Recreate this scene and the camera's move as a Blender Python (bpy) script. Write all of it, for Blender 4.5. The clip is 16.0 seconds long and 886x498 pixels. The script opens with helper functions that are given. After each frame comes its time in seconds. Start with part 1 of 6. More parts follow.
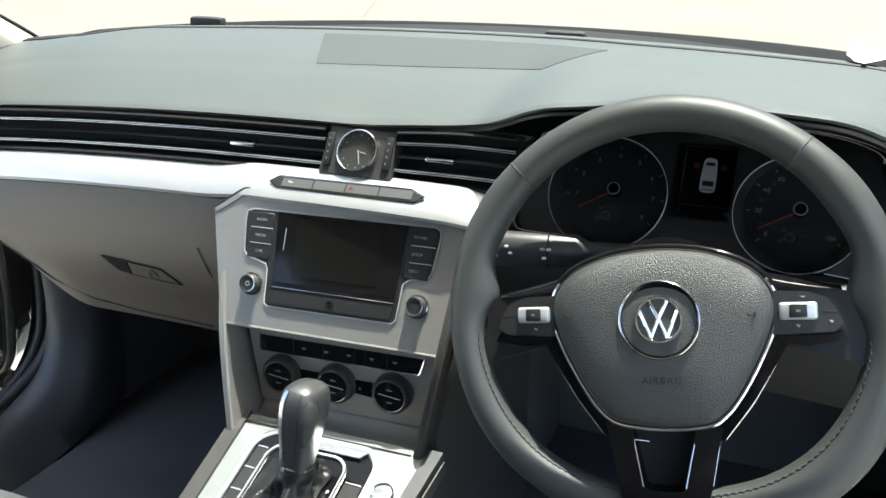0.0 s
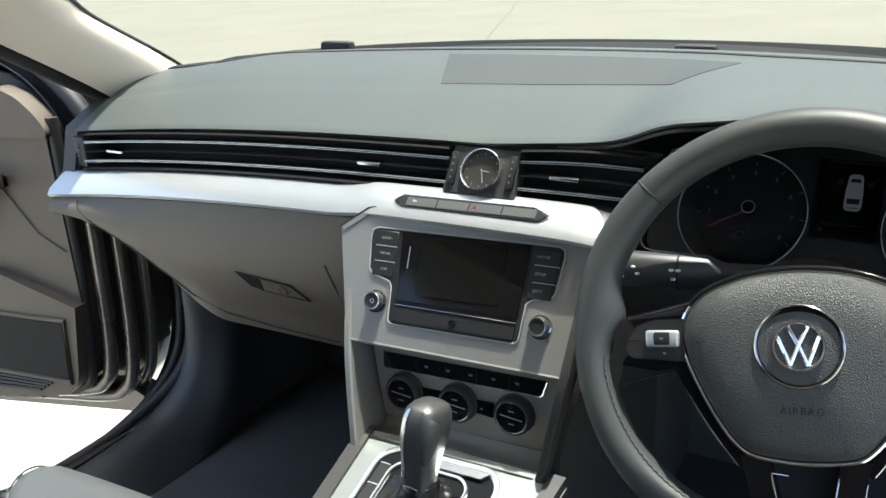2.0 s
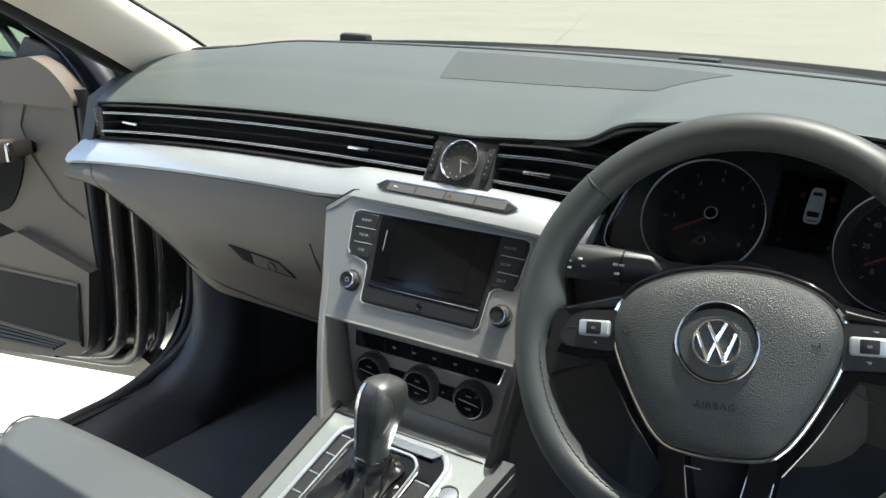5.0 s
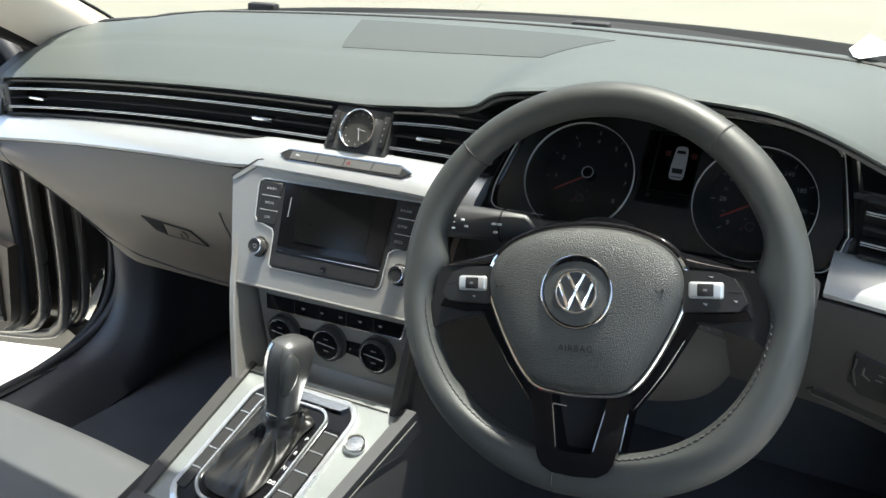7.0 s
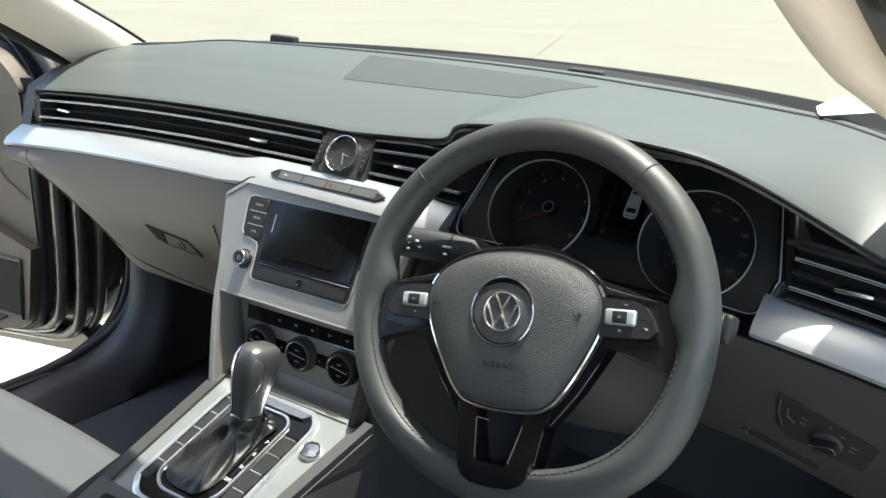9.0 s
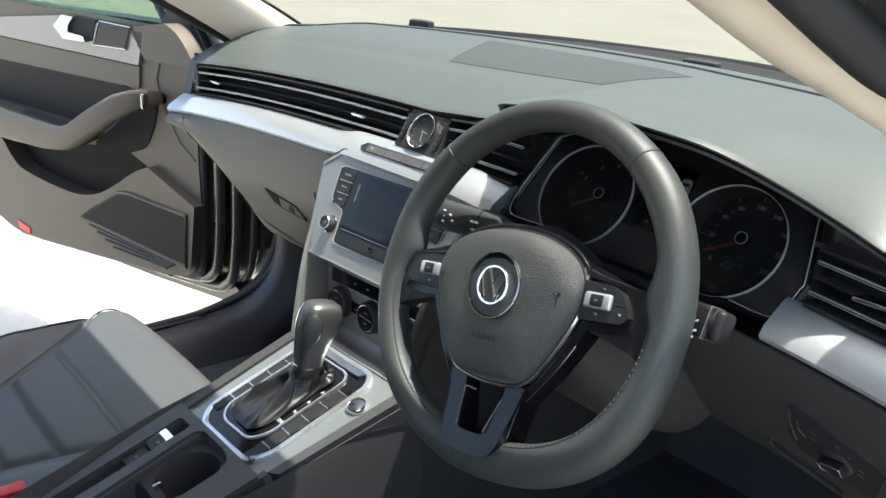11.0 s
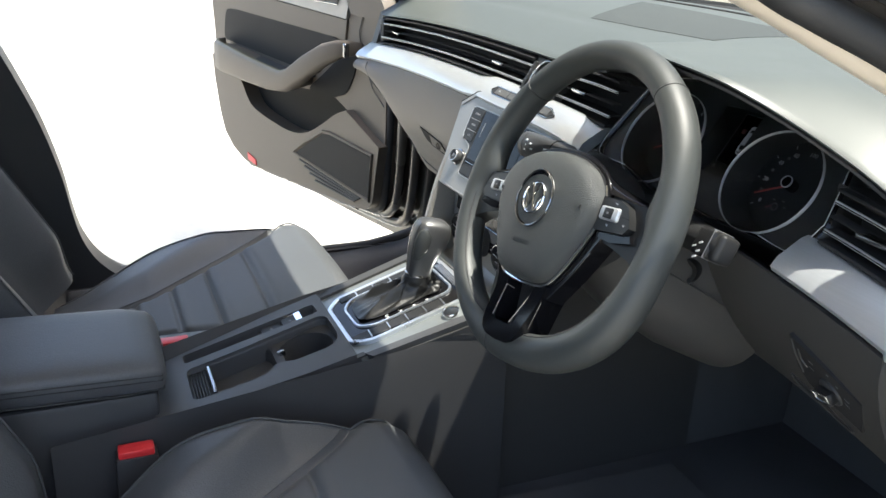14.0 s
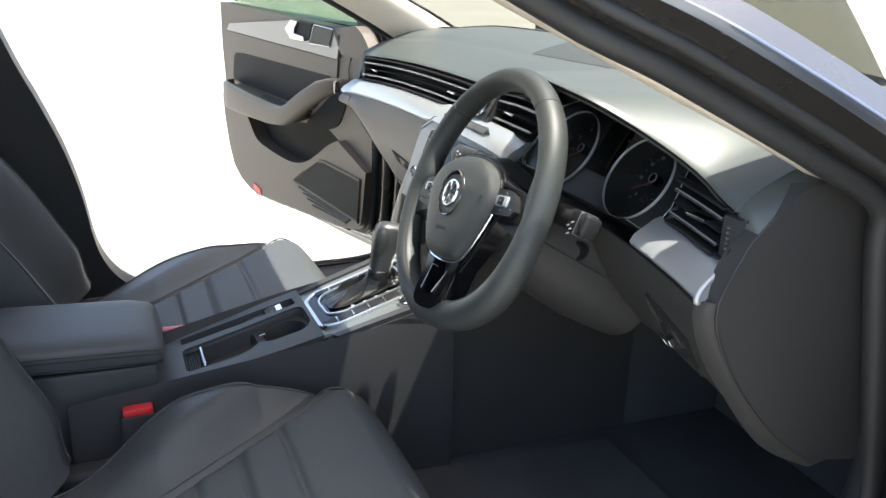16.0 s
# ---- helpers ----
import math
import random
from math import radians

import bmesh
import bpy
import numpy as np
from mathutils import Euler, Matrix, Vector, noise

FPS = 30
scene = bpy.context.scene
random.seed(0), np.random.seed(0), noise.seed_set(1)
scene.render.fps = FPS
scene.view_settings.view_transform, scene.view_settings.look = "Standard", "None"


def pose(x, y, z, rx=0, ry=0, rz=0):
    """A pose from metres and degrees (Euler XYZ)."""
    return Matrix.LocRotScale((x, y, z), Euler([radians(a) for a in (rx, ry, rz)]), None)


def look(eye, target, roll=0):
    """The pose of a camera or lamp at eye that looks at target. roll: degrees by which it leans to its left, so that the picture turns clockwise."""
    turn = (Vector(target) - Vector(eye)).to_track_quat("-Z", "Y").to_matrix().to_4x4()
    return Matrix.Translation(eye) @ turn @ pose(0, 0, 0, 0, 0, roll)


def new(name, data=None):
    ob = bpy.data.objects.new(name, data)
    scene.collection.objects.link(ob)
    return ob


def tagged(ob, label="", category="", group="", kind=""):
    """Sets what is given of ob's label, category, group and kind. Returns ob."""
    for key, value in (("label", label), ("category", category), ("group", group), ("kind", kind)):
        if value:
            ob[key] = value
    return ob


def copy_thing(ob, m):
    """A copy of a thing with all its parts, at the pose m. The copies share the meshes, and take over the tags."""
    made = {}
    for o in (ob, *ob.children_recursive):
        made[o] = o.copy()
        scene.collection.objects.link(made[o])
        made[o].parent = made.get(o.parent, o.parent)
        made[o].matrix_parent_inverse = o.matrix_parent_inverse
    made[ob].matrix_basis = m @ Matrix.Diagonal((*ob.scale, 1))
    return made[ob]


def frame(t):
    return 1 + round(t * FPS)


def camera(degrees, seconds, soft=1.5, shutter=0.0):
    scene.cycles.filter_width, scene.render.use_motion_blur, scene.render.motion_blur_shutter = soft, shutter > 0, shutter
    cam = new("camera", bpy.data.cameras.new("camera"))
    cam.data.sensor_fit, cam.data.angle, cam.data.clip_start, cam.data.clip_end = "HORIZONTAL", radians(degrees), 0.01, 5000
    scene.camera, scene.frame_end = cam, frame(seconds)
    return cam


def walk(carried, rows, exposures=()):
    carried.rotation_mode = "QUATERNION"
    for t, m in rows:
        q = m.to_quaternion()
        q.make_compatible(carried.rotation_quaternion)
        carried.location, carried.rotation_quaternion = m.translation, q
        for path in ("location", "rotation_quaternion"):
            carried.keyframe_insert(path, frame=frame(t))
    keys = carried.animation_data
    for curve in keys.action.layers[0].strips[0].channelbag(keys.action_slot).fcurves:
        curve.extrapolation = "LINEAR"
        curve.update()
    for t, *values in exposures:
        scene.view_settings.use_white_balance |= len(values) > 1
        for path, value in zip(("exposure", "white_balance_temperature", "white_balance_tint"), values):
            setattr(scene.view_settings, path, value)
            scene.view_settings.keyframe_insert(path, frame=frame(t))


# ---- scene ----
cam = camera(55.4, 16.0)
PATH = [
    (0, (0.441, -0.637, 1.162), (-0.263, 1.097, 0.456), 0.2),
    (0.5, (0.437, -0.625, 1.157), (-0.349, 1.079, 0.466), -0.9),
    (1, (0.436, -0.627, 1.158), (-0.409, 1.049, 0.47), -1.3),
    (1.5, (0.435, -0.621, 1.156), (-0.473, 1.032, 0.491), -1.5),
    (2, (0.438, -0.631, 1.16), (-0.533, 0.989, 0.501), -2.4),
    (2.5, (0.44, -0.639, 1.163), (-0.572, 0.938, 0.465), -3.4),
    (3, (0.442, -0.646, 1.166), (-0.611, 0.914, 0.488), -1.9),
    (3.2, (0.46, -0.624, 1.156), (-0.637, 0.909, 0.485), -2.3),
    (5.3, (0.532, -0.614, 1.143), (-0.51, 0.966, 0.499), 2.0),
    (5.5, (0.534, -0.615, 1.144), (-0.478, 0.981, 0.488), 2.1),
    (6, (0.557, -0.611, 1.15), (-0.446, 0.979, 0.466), 1.4),
    (6.5, (0.575, -0.614, 1.16), (-0.374, 0.993, 0.441), -0.1),
    (7, (0.603, -0.631, 1.167), (-0.337, 0.978, 0.439), 0.3),
    (7.5, (0.632, -0.625, 1.162), (-0.325, 0.973, 0.434), 0.7),
    (8, (0.673, -0.625, 1.163), (-0.324, 0.963, 0.469), 1.7),
    (8.5, (0.696, -0.628, 1.16), (-0.327, 0.961, 0.504), 2.2),
    (8.7, (0.702, -0.63, 1.163), (-0.328, 0.961, 0.525), 2.7),
    (10.8, (0.87, -0.526, 1.164), (-0.523, 0.747, 0.503), 3.1),
    (11, (0.886, -0.52, 1.164), (-0.539, 0.712, 0.492), 3.2),
    (11.5, (0.919, -0.509, 1.166), (-0.568, 0.632, 0.468), 3.3),
    (12, (0.949, -0.489, 1.166), (-0.582, 0.569, 0.435), 3.7),
    (12.5, (0.989, -0.476, 1.165), (-0.592, 0.486, 0.405), 4.2),
    (13, (1.033, -0.479, 1.15), (-0.602, 0.372, 0.373), 3.9),
    (13.5, (1.072, -0.468, 1.143), (-0.603, 0.321, 0.385), 4.1),
    (14, (1.11, -0.444, 1.151), (-0.584, 0.314, 0.405), 3.5),
    (14.5, (1.153, -0.438, 1.156), (-0.541, 0.345, 0.438), 3.3),
    (15, (1.204, -0.454, 1.16), (-0.486, 0.355, 0.461), 3.5),
    (15.5, (1.29, -0.44, 1.165), (-0.42, 0.362, 0.506), 3.7),
    (16, (1.37, -0.432, 1.171), (-0.376, 0.289, 0.514), 2.5),
]
walk(cam, [(t, look(eye, target, roll)) for t, eye, target, roll in PATH],
     [(0.0, 2.52, 6300, 3), (1.5, 2.28, 6280, 3), (3.0, 2.1, 6260, 3), (5.5, 2.12, 6280, 3), (6.6, 2.38, 6400, 3), (7.3, 2.38, 6430, 4), (8.5, 2.36, 6430, 4), (11.0, 2.17, 6330, 5), (13.0, 2.35, 6380, 6), (16.0, 2.27, 6430, 7)])

# ---- world, sun ----
SUN = Vector((0.10, 0.22, 1.0)).normalized()
world = bpy.data.worlds.new("sky")
scene.world = world
world.use_nodes = True
sky = world.node_tree.nodes.new("ShaderNodeTexSky")
sky.sky_type, sky.sun_disc = "NISHITA", False
sky.air_density, sky.dust_density, sky.ozone_density = 0.9, 4.0, 0.4
sky.sun_elevation = math.asin(SUN.z)
sky.sun_rotation = math.atan2(SUN.x, SUN.y)
world.node_tree.nodes["Background"].inputs[1].default_value = 0.15
world.node_tree.links.new(sky.outputs[0], world.node_tree.nodes["Background"].inputs[0])
sun_data = bpy.data.lights.new("sun", "SUN")
sun_data.energy, sun_data.angle, sun_data.color = 2.35, radians(0.55), (1.0, 0.95, 0.87)
sun = new("sun", sun_data)
sun.matrix_world = look(SUN * 20, (0, 0, 0))


# ---- materials ----
def mat(name, color, rough=0.5, metal=0.0, bump=0.0, scale=300.0, vary=0.12, vscale=6.0, coat=0.0, spec=0.5, stretch=None, voronoi=False, rvary=0.06):
    """A surface with grain relief and slow stains."""
    m = bpy.data.materials.new(name)
    m.use_nodes = True
    nt = m.node_tree
    b = nt.nodes["Principled BSDF"]
    co = nt.nodes.new("ShaderNodeTexCoord")
    b.inputs["Metallic"].default_value, b.inputs["Coat Weight"].default_value = metal, coat
    b.inputs["Coat Roughness"].default_value = 0.05
    b.inputs["Specular IOR Level"].default_value = spec
    big = nt.nodes.new("ShaderNodeTexNoise")
    big.inputs["Scale"].default_value, big.inputs["Detail"].default_value = vscale, 6
    nt.links.new(co.outputs["Object"], big.inputs["Vector"])
    fine = nt.nodes.new("ShaderNodeTexVoronoi" if voronoi else "ShaderNodeTexNoise")
    fine.inputs["Scale"].default_value = scale
    if stretch:
        mp = nt.nodes.new("ShaderNodeMapping")
        mp.inputs["Scale"].default_value = stretch
        nt.links.new(co.outputs["Object"], mp.inputs["Vector"])
        nt.links.new(mp.outputs[0], fine.inputs["Vector"])
    else:
        nt.links.new(co.outputs["Object"], fine.inputs["Vector"])
    ramp = nt.nodes.new("ShaderNodeMixRGB")
    ramp.inputs[1].default_value = (*[c * (1 - vary) for c in color], 1)
    ramp.inputs[2].default_value = (*[min(1, c * (1 + vary)) for c in color], 1)
    nt.links.new(big.outputs[0], ramp.inputs[0])
    second = nt.nodes.new("ShaderNodeMixRGB")
    second.blend_type = "OVERLAY"
    second.inputs[0].default_value = vary
    nt.links.new(ramp.outputs[0], second.inputs[1])
    nt.links.new(fine.outputs[0], second.inputs[2])
    nt.links.new(second.outputs[0], b.inputs["Base Color"])
    rr = nt.nodes.new("ShaderNodeMapRange")
    rr.inputs["To Min"].default_value, rr.inputs["To Max"].default_value = max(0.02, rough - rvary), rough + rvary
    nt.links.new(big.outputs[0], rr.inputs[0])
    nt.links.new(rr.outputs[0], b.inputs["Roughness"])
    if bump:
        bp = nt.nodes.new("ShaderNodeBump")
        bp.inputs["Strength"].default_value, bp.inputs["Distance"].default_value = bump, 0.0006
        nt.links.new(fine.outputs[0], bp.inputs["Height"])
        nt.links.new(bp.outputs[0], b.inputs["Normal"])
    return m


def glass(name, tint, gloss=1.0):
    m = bpy.data.materials.new(name)
    m.use_nodes = True
    nt = m.node_tree
    nt.nodes.remove(nt.nodes["Principled BSDF"])
    tr, gl, mix, lw, pw, ml = (nt.nodes.new("ShaderNode" + k) for k in ("BsdfTransparent", "BsdfGlossy", "MixShader", "LayerWeight", "Math", "Math"))
    tr.inputs[0].default_value = (*tint, 1)
    gl.inputs["Roughness"].default_value = 0.01
    pw.operation, ml.operation = "POWER", "MULTIPLY_ADD"
    pw.inputs[1].default_value = 4.0
    ml.inputs[1].default_value, ml.inputs[2].default_value = 0.5 * gloss, 0.04 * gloss
    nt.links.new(lw.outputs["Facing"], pw.inputs[0])
    nt.links.new(pw.outputs[0], ml.inputs[0])
    nt.links.new(ml.outputs[0], mix.inputs[0])
    nt.links.new(tr.outputs[0], mix.inputs[1])
    nt.links.new(gl.outputs[0], mix.inputs[2])
    nt.links.new(mix.outputs[0], nt.nodes["Material Output"].inputs[0])
    return m


def glow(name, color, strength):
    m = bpy.data.materials.new(name)
    m.use_nodes = True
    b = m.node_tree.nodes["Principled BSDF"]
    b.inputs["Base Color"].default_value = (*color, 1)
    b.inputs["Emission Color"].default_value = (*color, 1)
    b.inputs["Emission Strength"].default_value = strength
    return m


PAD = mat("soft_dash_plastic", (0.073, 0.083, 0.080), 0.45, bump=0.25, scale=900, vary=0.10)
LOWER = mat("warm_grey_plastic", (0.091, 0.074, 0.057), 0.5, bump=0.25, scale=900, vary=0.12, spec=0.35)
# LOWER again, lightened to paint in light bounced off the ground
GLOVE = mat("bounce_lit_grey_plastic", (0.110, 0.091, 0.071), 0.48, bump=0.25, scale=900, vary=0.12)
CONSOLE = mat("console_plastic", (0.046, 0.047, 0.049), 0.5, bump=0.25, scale=900, vary=0.12)
CRACK = mat("crack_dirt", (0.20, 0.19, 0.165), 0.9, bump=0.6, scale=80, vary=0.2)
GRILLE = mat("perforated_grey_plastic", (0.037, 0.044, 0.044), 0.6, bump=0.8, scale=700, voronoi=True)
GRILLED = mat("dark_perforated_plastic", (0.018, 0.017, 0.016), 0.7, bump=0.8, scale=600, voronoi=True, spec=0.2)
# lower dash plastic, darkened for driver-side shade; also plain dark parts
KNEE = mat("shaded_and_dark_plastic", (0.043, 0.042, 0.040), 0.5, bump=0.25, scale=900, vary=0.12, spec=0.3)
DARK = mat("black_plastic", (0.038, 0.0383, 0.039), 0.5, bump=0.2, scale=800, spec=0.25)
PLATE = mat("cluster_face_plastic", (0.026, 0.0265, 0.028), 0.35, bump=0.05, scale=900, spec=0.3)
PODK = mat("grey_pod_plastic", (0.016, 0.0162, 0.016), 0.42, bump=0.12, scale=900)
PODB = mat("satin_black_plastic", (0.016, 0.016, 0.016), 0.3, bump=0.05, scale=900, spec=0.25)
STRIPK = mat("grey_strip_plastic", (0.105, 0.105, 0.103), 0.34, metal=0.3, bump=0.1, scale=900)
STALK = mat("grey_stalk_plastic", (0.040, 0.040, 0.040), 0.4, bump=0.15, scale=900)
BUTTON = mat("grey_button_plastic", (0.020, 0.0203, 0.0205), 0.45, bump=0.1, scale=900, spec=0.25)
CAVITY = mat("vent_interior_plastic", (0.025, 0.025, 0.0255), 0.7, bump=0.1, spec=0.12)
GLOSS = mat("piano_black", (0.006, 0.006, 0.007), 0.08, vary=0.05, rvary=0.03, spec=0.25)
SILVER = mat("satin_silver_trim", (0.49, 0.51, 0.52), 0.36, metal=0.6, bump=0.12, scale=500, stretch=(0.02, 1, 1), vary=0.06)
# near-black that paints the shade inside uncut hollows
VOID = mat("recess_shade_black", (0.013, 0.013, 0.013), 0.7, spec=0.1)
PILLAR = mat("pale_pillar_plastic", (0.77, 0.69, 0.58), 0.38, bump=0.15, scale=900, vary=0.05)
# dark brown mixed to paint the shade of the door recess
INSET = mat("inset_shade_brown", (0.019, 0.017, 0.015), 0.7, bump=0.4, scale=900, vary=0.12, spec=0.2)
DOORBAND = mat("satin_grey_trim", (0.27, 0.262, 0.245), 0.45, metal=0.35, bump=0.12, scale=500, stretch=(0.02, 1, 1), vary=0.06)
CHAMP = mat("champagne_metal_paint", (0.285, 0.278, 0.26), 0.48, metal=0.6, bump=0.10, scale=500, stretch=(0.03, 1, 1), vary=0.06)
DECK = mat("satin_silver_deck", (0.235, 0.252, 0.248), 0.45, metal=0.6, bump=0.10, scale=500, stretch=(1, 0.03, 1), vary=0.06)
CHROME = mat("chrome", (0.86, 0.87, 0.88), 0.08, metal=1.0, vary=0.03, rvary=0.03)
BRIGHT = mat("satin_silver_frame", (0.60, 0.62, 0.64), 0.28, metal=0.85, bump=0.05, scale=500, vary=0.05)
STEEL = mat("brushed_steel", (0.48, 0.49, 0.50), 0.25, metal=1.0, bump=0.1, scale=400, stretch=(1, 0.03, 1), vary=0.06)
LEATHER = mat("wheel_leather", (0.041, 0.0450, 0.0430), 0.50, bump=0.22, scale=1300, vary=0.14)
COVER = mat("grained_airbag_cover", (0.045, 0.048, 0.046), 0.42, bump=0.95, scale=1000, voronoi=True, vary=0.10)
KNOB = mat("satin_knob_plastic", (0.105, 0.107, 0.108), 0.36, metal=0.6, bump=0.1, scale=700, vary=0.1)
BOOT = mat("boot_leather", (0.012, 0.012, 0.0115), 0.42, bump=0.5, scale=240, vary=0.25, vscale=30, spec=0.4)
ARMLID = mat("armrest_leather", (0.076, 0.079, 0.083), 0.5, bump=0.35, scale=500, voronoi=True, vary=0.12)
SEAT = mat("dark_seat_leather", (0.058, 0.061, 0.064), 0.5, bump=0.35, scale=500, voronoi=True, vary=0.12)
SEATC = mat("dark_seat_fabric", (0.068, 0.072, 0.074), 0.62, bump=0.5, scale=1100, vary=0.15)
BEIGE = mat("beige_headlining", (0.66, 0.58, 0.49), 0.85, bump=0.5, scale=900, vary=0.06)
RUBBER = mat("black_rubber", (0.025, 0.025, 0.026), 0.55, bump=0.3, scale=400)
CARPET = mat("black_carpet", (0.078, 0.078, 0.079), 0.95, bump=1.0, scale=700, vary=0.3, spec=0.1)
PAINT = mat("dark_metallic_paint", (0.17, 0.19, 0.24), 0.3, metal=0.8, coat=1.0, vary=0.06)
# one dark paint twice: JAMB has the ground's reflection mixed into its colour
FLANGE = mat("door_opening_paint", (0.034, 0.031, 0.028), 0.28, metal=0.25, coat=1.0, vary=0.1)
JAMB = mat("ground_lit_jamb_paint", (0.072, 0.061, 0.050), 0.28, metal=0.25, coat=1.0, vary=0.1)
RED = mat("red_button_plastic", (0.62, 0.03, 0.035), 0.4, vary=0.08)
WHITE = mat("white_print", (0.75, 0.76, 0.76), 0.5, vary=0.03)
DIM = mat("grey_print", (0.36, 0.37, 0.38), 0.5, vary=0.03)
DIALP = mat("dial_print", (0.24, 0.245, 0.25), 0.5, vary=0.03)
DULLRED = mat("dull_red_print", (0.12, 0.014, 0.012), 0.5, vary=0.03)
DARKP = mat("worn_print", (0.07, 0.07, 0.07), 0.5, vary=0.03)
DCHROME = mat("dark_chrome", (0.34, 0.34, 0.345), 0.14, metal=1.0, vary=0.05, rvary=0.03)
FAINT = mat("faint_print", (0.13, 0.13, 0.135), 0.5, vary=0.03)
CLOCKFACE = mat("grey_clock_face", (0.030, 0.031, 0.028), 0.35, vary=0.1)
PAPER = mat("white_paper", (0.80, 0.81, 0.80), 0.6, vary=0.05)
NEEDLE = mat("red_needle", (0.25, 0.015, 0.012), 0.5)
THREAD = mat("grey_thread", (0.050, 0.050, 0.048), 0.7)
LCD = glow("lit_display", (0.27, 0.275, 0.29), 0.03)
RINGP = mat("pale_ring_trim", (0.40, 0.41, 0.42), 0.3, metal=0.35, vary=0.03)
SCREEN = mat("dark_screen_glass", (0.006, 0.0065, 0.006), 0.12, vary=0.05, rvary=0.02, spec=0.2)
SILLP = mat("sill_plastic", (0.034, 0.035, 0.038), 0.45, bump=0.25, scale=800, vary=0.12)
CONCRETE = mat("pale_concrete", (0.36, 0.345, 0.295), 0.85, bump=0.6, scale=14, vary=0.16, vscale=0.5)
CLEAR = glass("windscreen_glass", (0.345, 0.35, 0.315), 0.10)
GREEN = glass("green_tinted_glass", (0.42, 0.50, 0.43), 0.5)
LENS = glass("cluster_lens", (0.86, 0.87, 0.88), 0.14)


# ---- builders ----
def link(name, bm, material, parent=None, label="", angle=40):
    bmesh.ops.recalc_face_normals(bm, faces=bm.faces)
    me = bpy.data.meshes.new(name)
    bm.to_mesh(me)
    bm.free()
    for p in me.polygons:
        p.use_smooth = True
    me.set_sharp_from_angle(angle=radians(angle))
    me.materials.append(material)
    ob = new(name, me)
    ob.parent = parent
    if label:
        ob["label"] = label
    return ob


part = link


def thing(name, label, category, group="", kind=""):
    return tagged(new(name), label, category, group, kind)


def basis(o, u, n):
    """The pose whose x runs along u and z along n, at o."""
    u, n = Vector(u).normalized(), Vector(n).normalized()
    v = n.cross(u).normalized()
    u = v.cross(n)
    m = Matrix((u, v, n)).transposed().to_4x4()
    m.translation = o
    return m


def bevel(bm, w, seg=2, angle=30):
    if w <= 0:
        return bm
    es = [e for e in bm.edges if len(e.link_faces) == 2 and e.calc_face_angle(0) > radians(angle)]
    bmesh.ops.bevel(bm, geom=es, offset=w, segments=seg, profile=0.5, affect="EDGES", clamp_overlap=True)
    return bm


def rbox(x0, x1, y0, y1, z0, z1, b=0.003, seg=2, m=None):
    bm = bmesh.new()
    bmesh.ops.create_cube(bm, size=1)
    for v in bm.verts:
        v.co = Vector((x0 + (v.co.x + 0.5) * (x1 - x0), y0 + (v.co.y + 0.5) * (y1 - y0), z0 + (v.co.z + 0.5) * (z1 - z0)))
    bevel(bm, b, seg)
    if m:
        bm.transform(m)
    return bm


def prism(poly, d0, d1, m=None, b=0.002, seg=2, angle=30):
    """A polygon in x, y, drawn out from z = d0 to d1."""
    bm = bmesh.new()
    lo, hi = [bm.verts.new((x, y, d0)) for x, y in poly], [bm.verts.new((x, y, d1)) for x, y in poly]
    k = len(poly)
    bm.faces.new(lo[::-1])
    bm.faces.new(hi)
    for i in range(k):
        bm.faces.new((lo[i], lo[(i + 1) % k], hi[(i + 1) % k], hi[i]))
    bevel(bm, b, seg, angle)
    if m:
        bm.transform(m)
    return bm


def loft(rings, closed=True, cap=True):
    bm = bmesh.new()
    vs = [[bm.verts.new(p) for p in r] for r in rings]
    k = len(rings[0])
    for a, b in zip(vs, vs[1:]):
        for i in range(k if closed else k - 1):
            bm.faces.new((a[i], a[(i + 1) % k], b[(i + 1) % k], b[i]))
    if cap and closed:
        bm.faces.new(vs[0][::-1])
        bm.faces.new(vs[-1])
    return bm


def lathe(profile, m=None, k=40):
    """A profile of (radius, height) turned round z."""
    rings = [[(r * math.cos(2 * math.pi * i / k), r * math.sin(2 * math.pi * i / k), h) for i in range(k)] for r, h in profile]
    bm = loft(rings, cap=False)
    if m:
        bm.transform(m)
    return bm


def smooth_line(pts, k=6, closed=False):
    """A Catmull-Rom line through pts."""
    P = [Vector(p) for p in pts]
    n, out = len(P), []
    for i in range(n if closed else n - 1):
        if closed:
            a, b, c, d = P[i - 1], P[i], P[(i + 1) % n], P[(i + 2) % n]
        else:
            a, b, c, d = P[max(i - 1, 0)], P[i], P[i + 1], P[min(i + 2, n - 1)]
        for j in range(k):
            t = j / k
            out.append(0.5 * (2 * b + (c - a) * t + (2 * a - 5 * b + 4 * c - d) * t * t + (3 * b - a - 3 * c + d) * t ** 3))
    if not closed:
        out.append(P[-1])
    return out


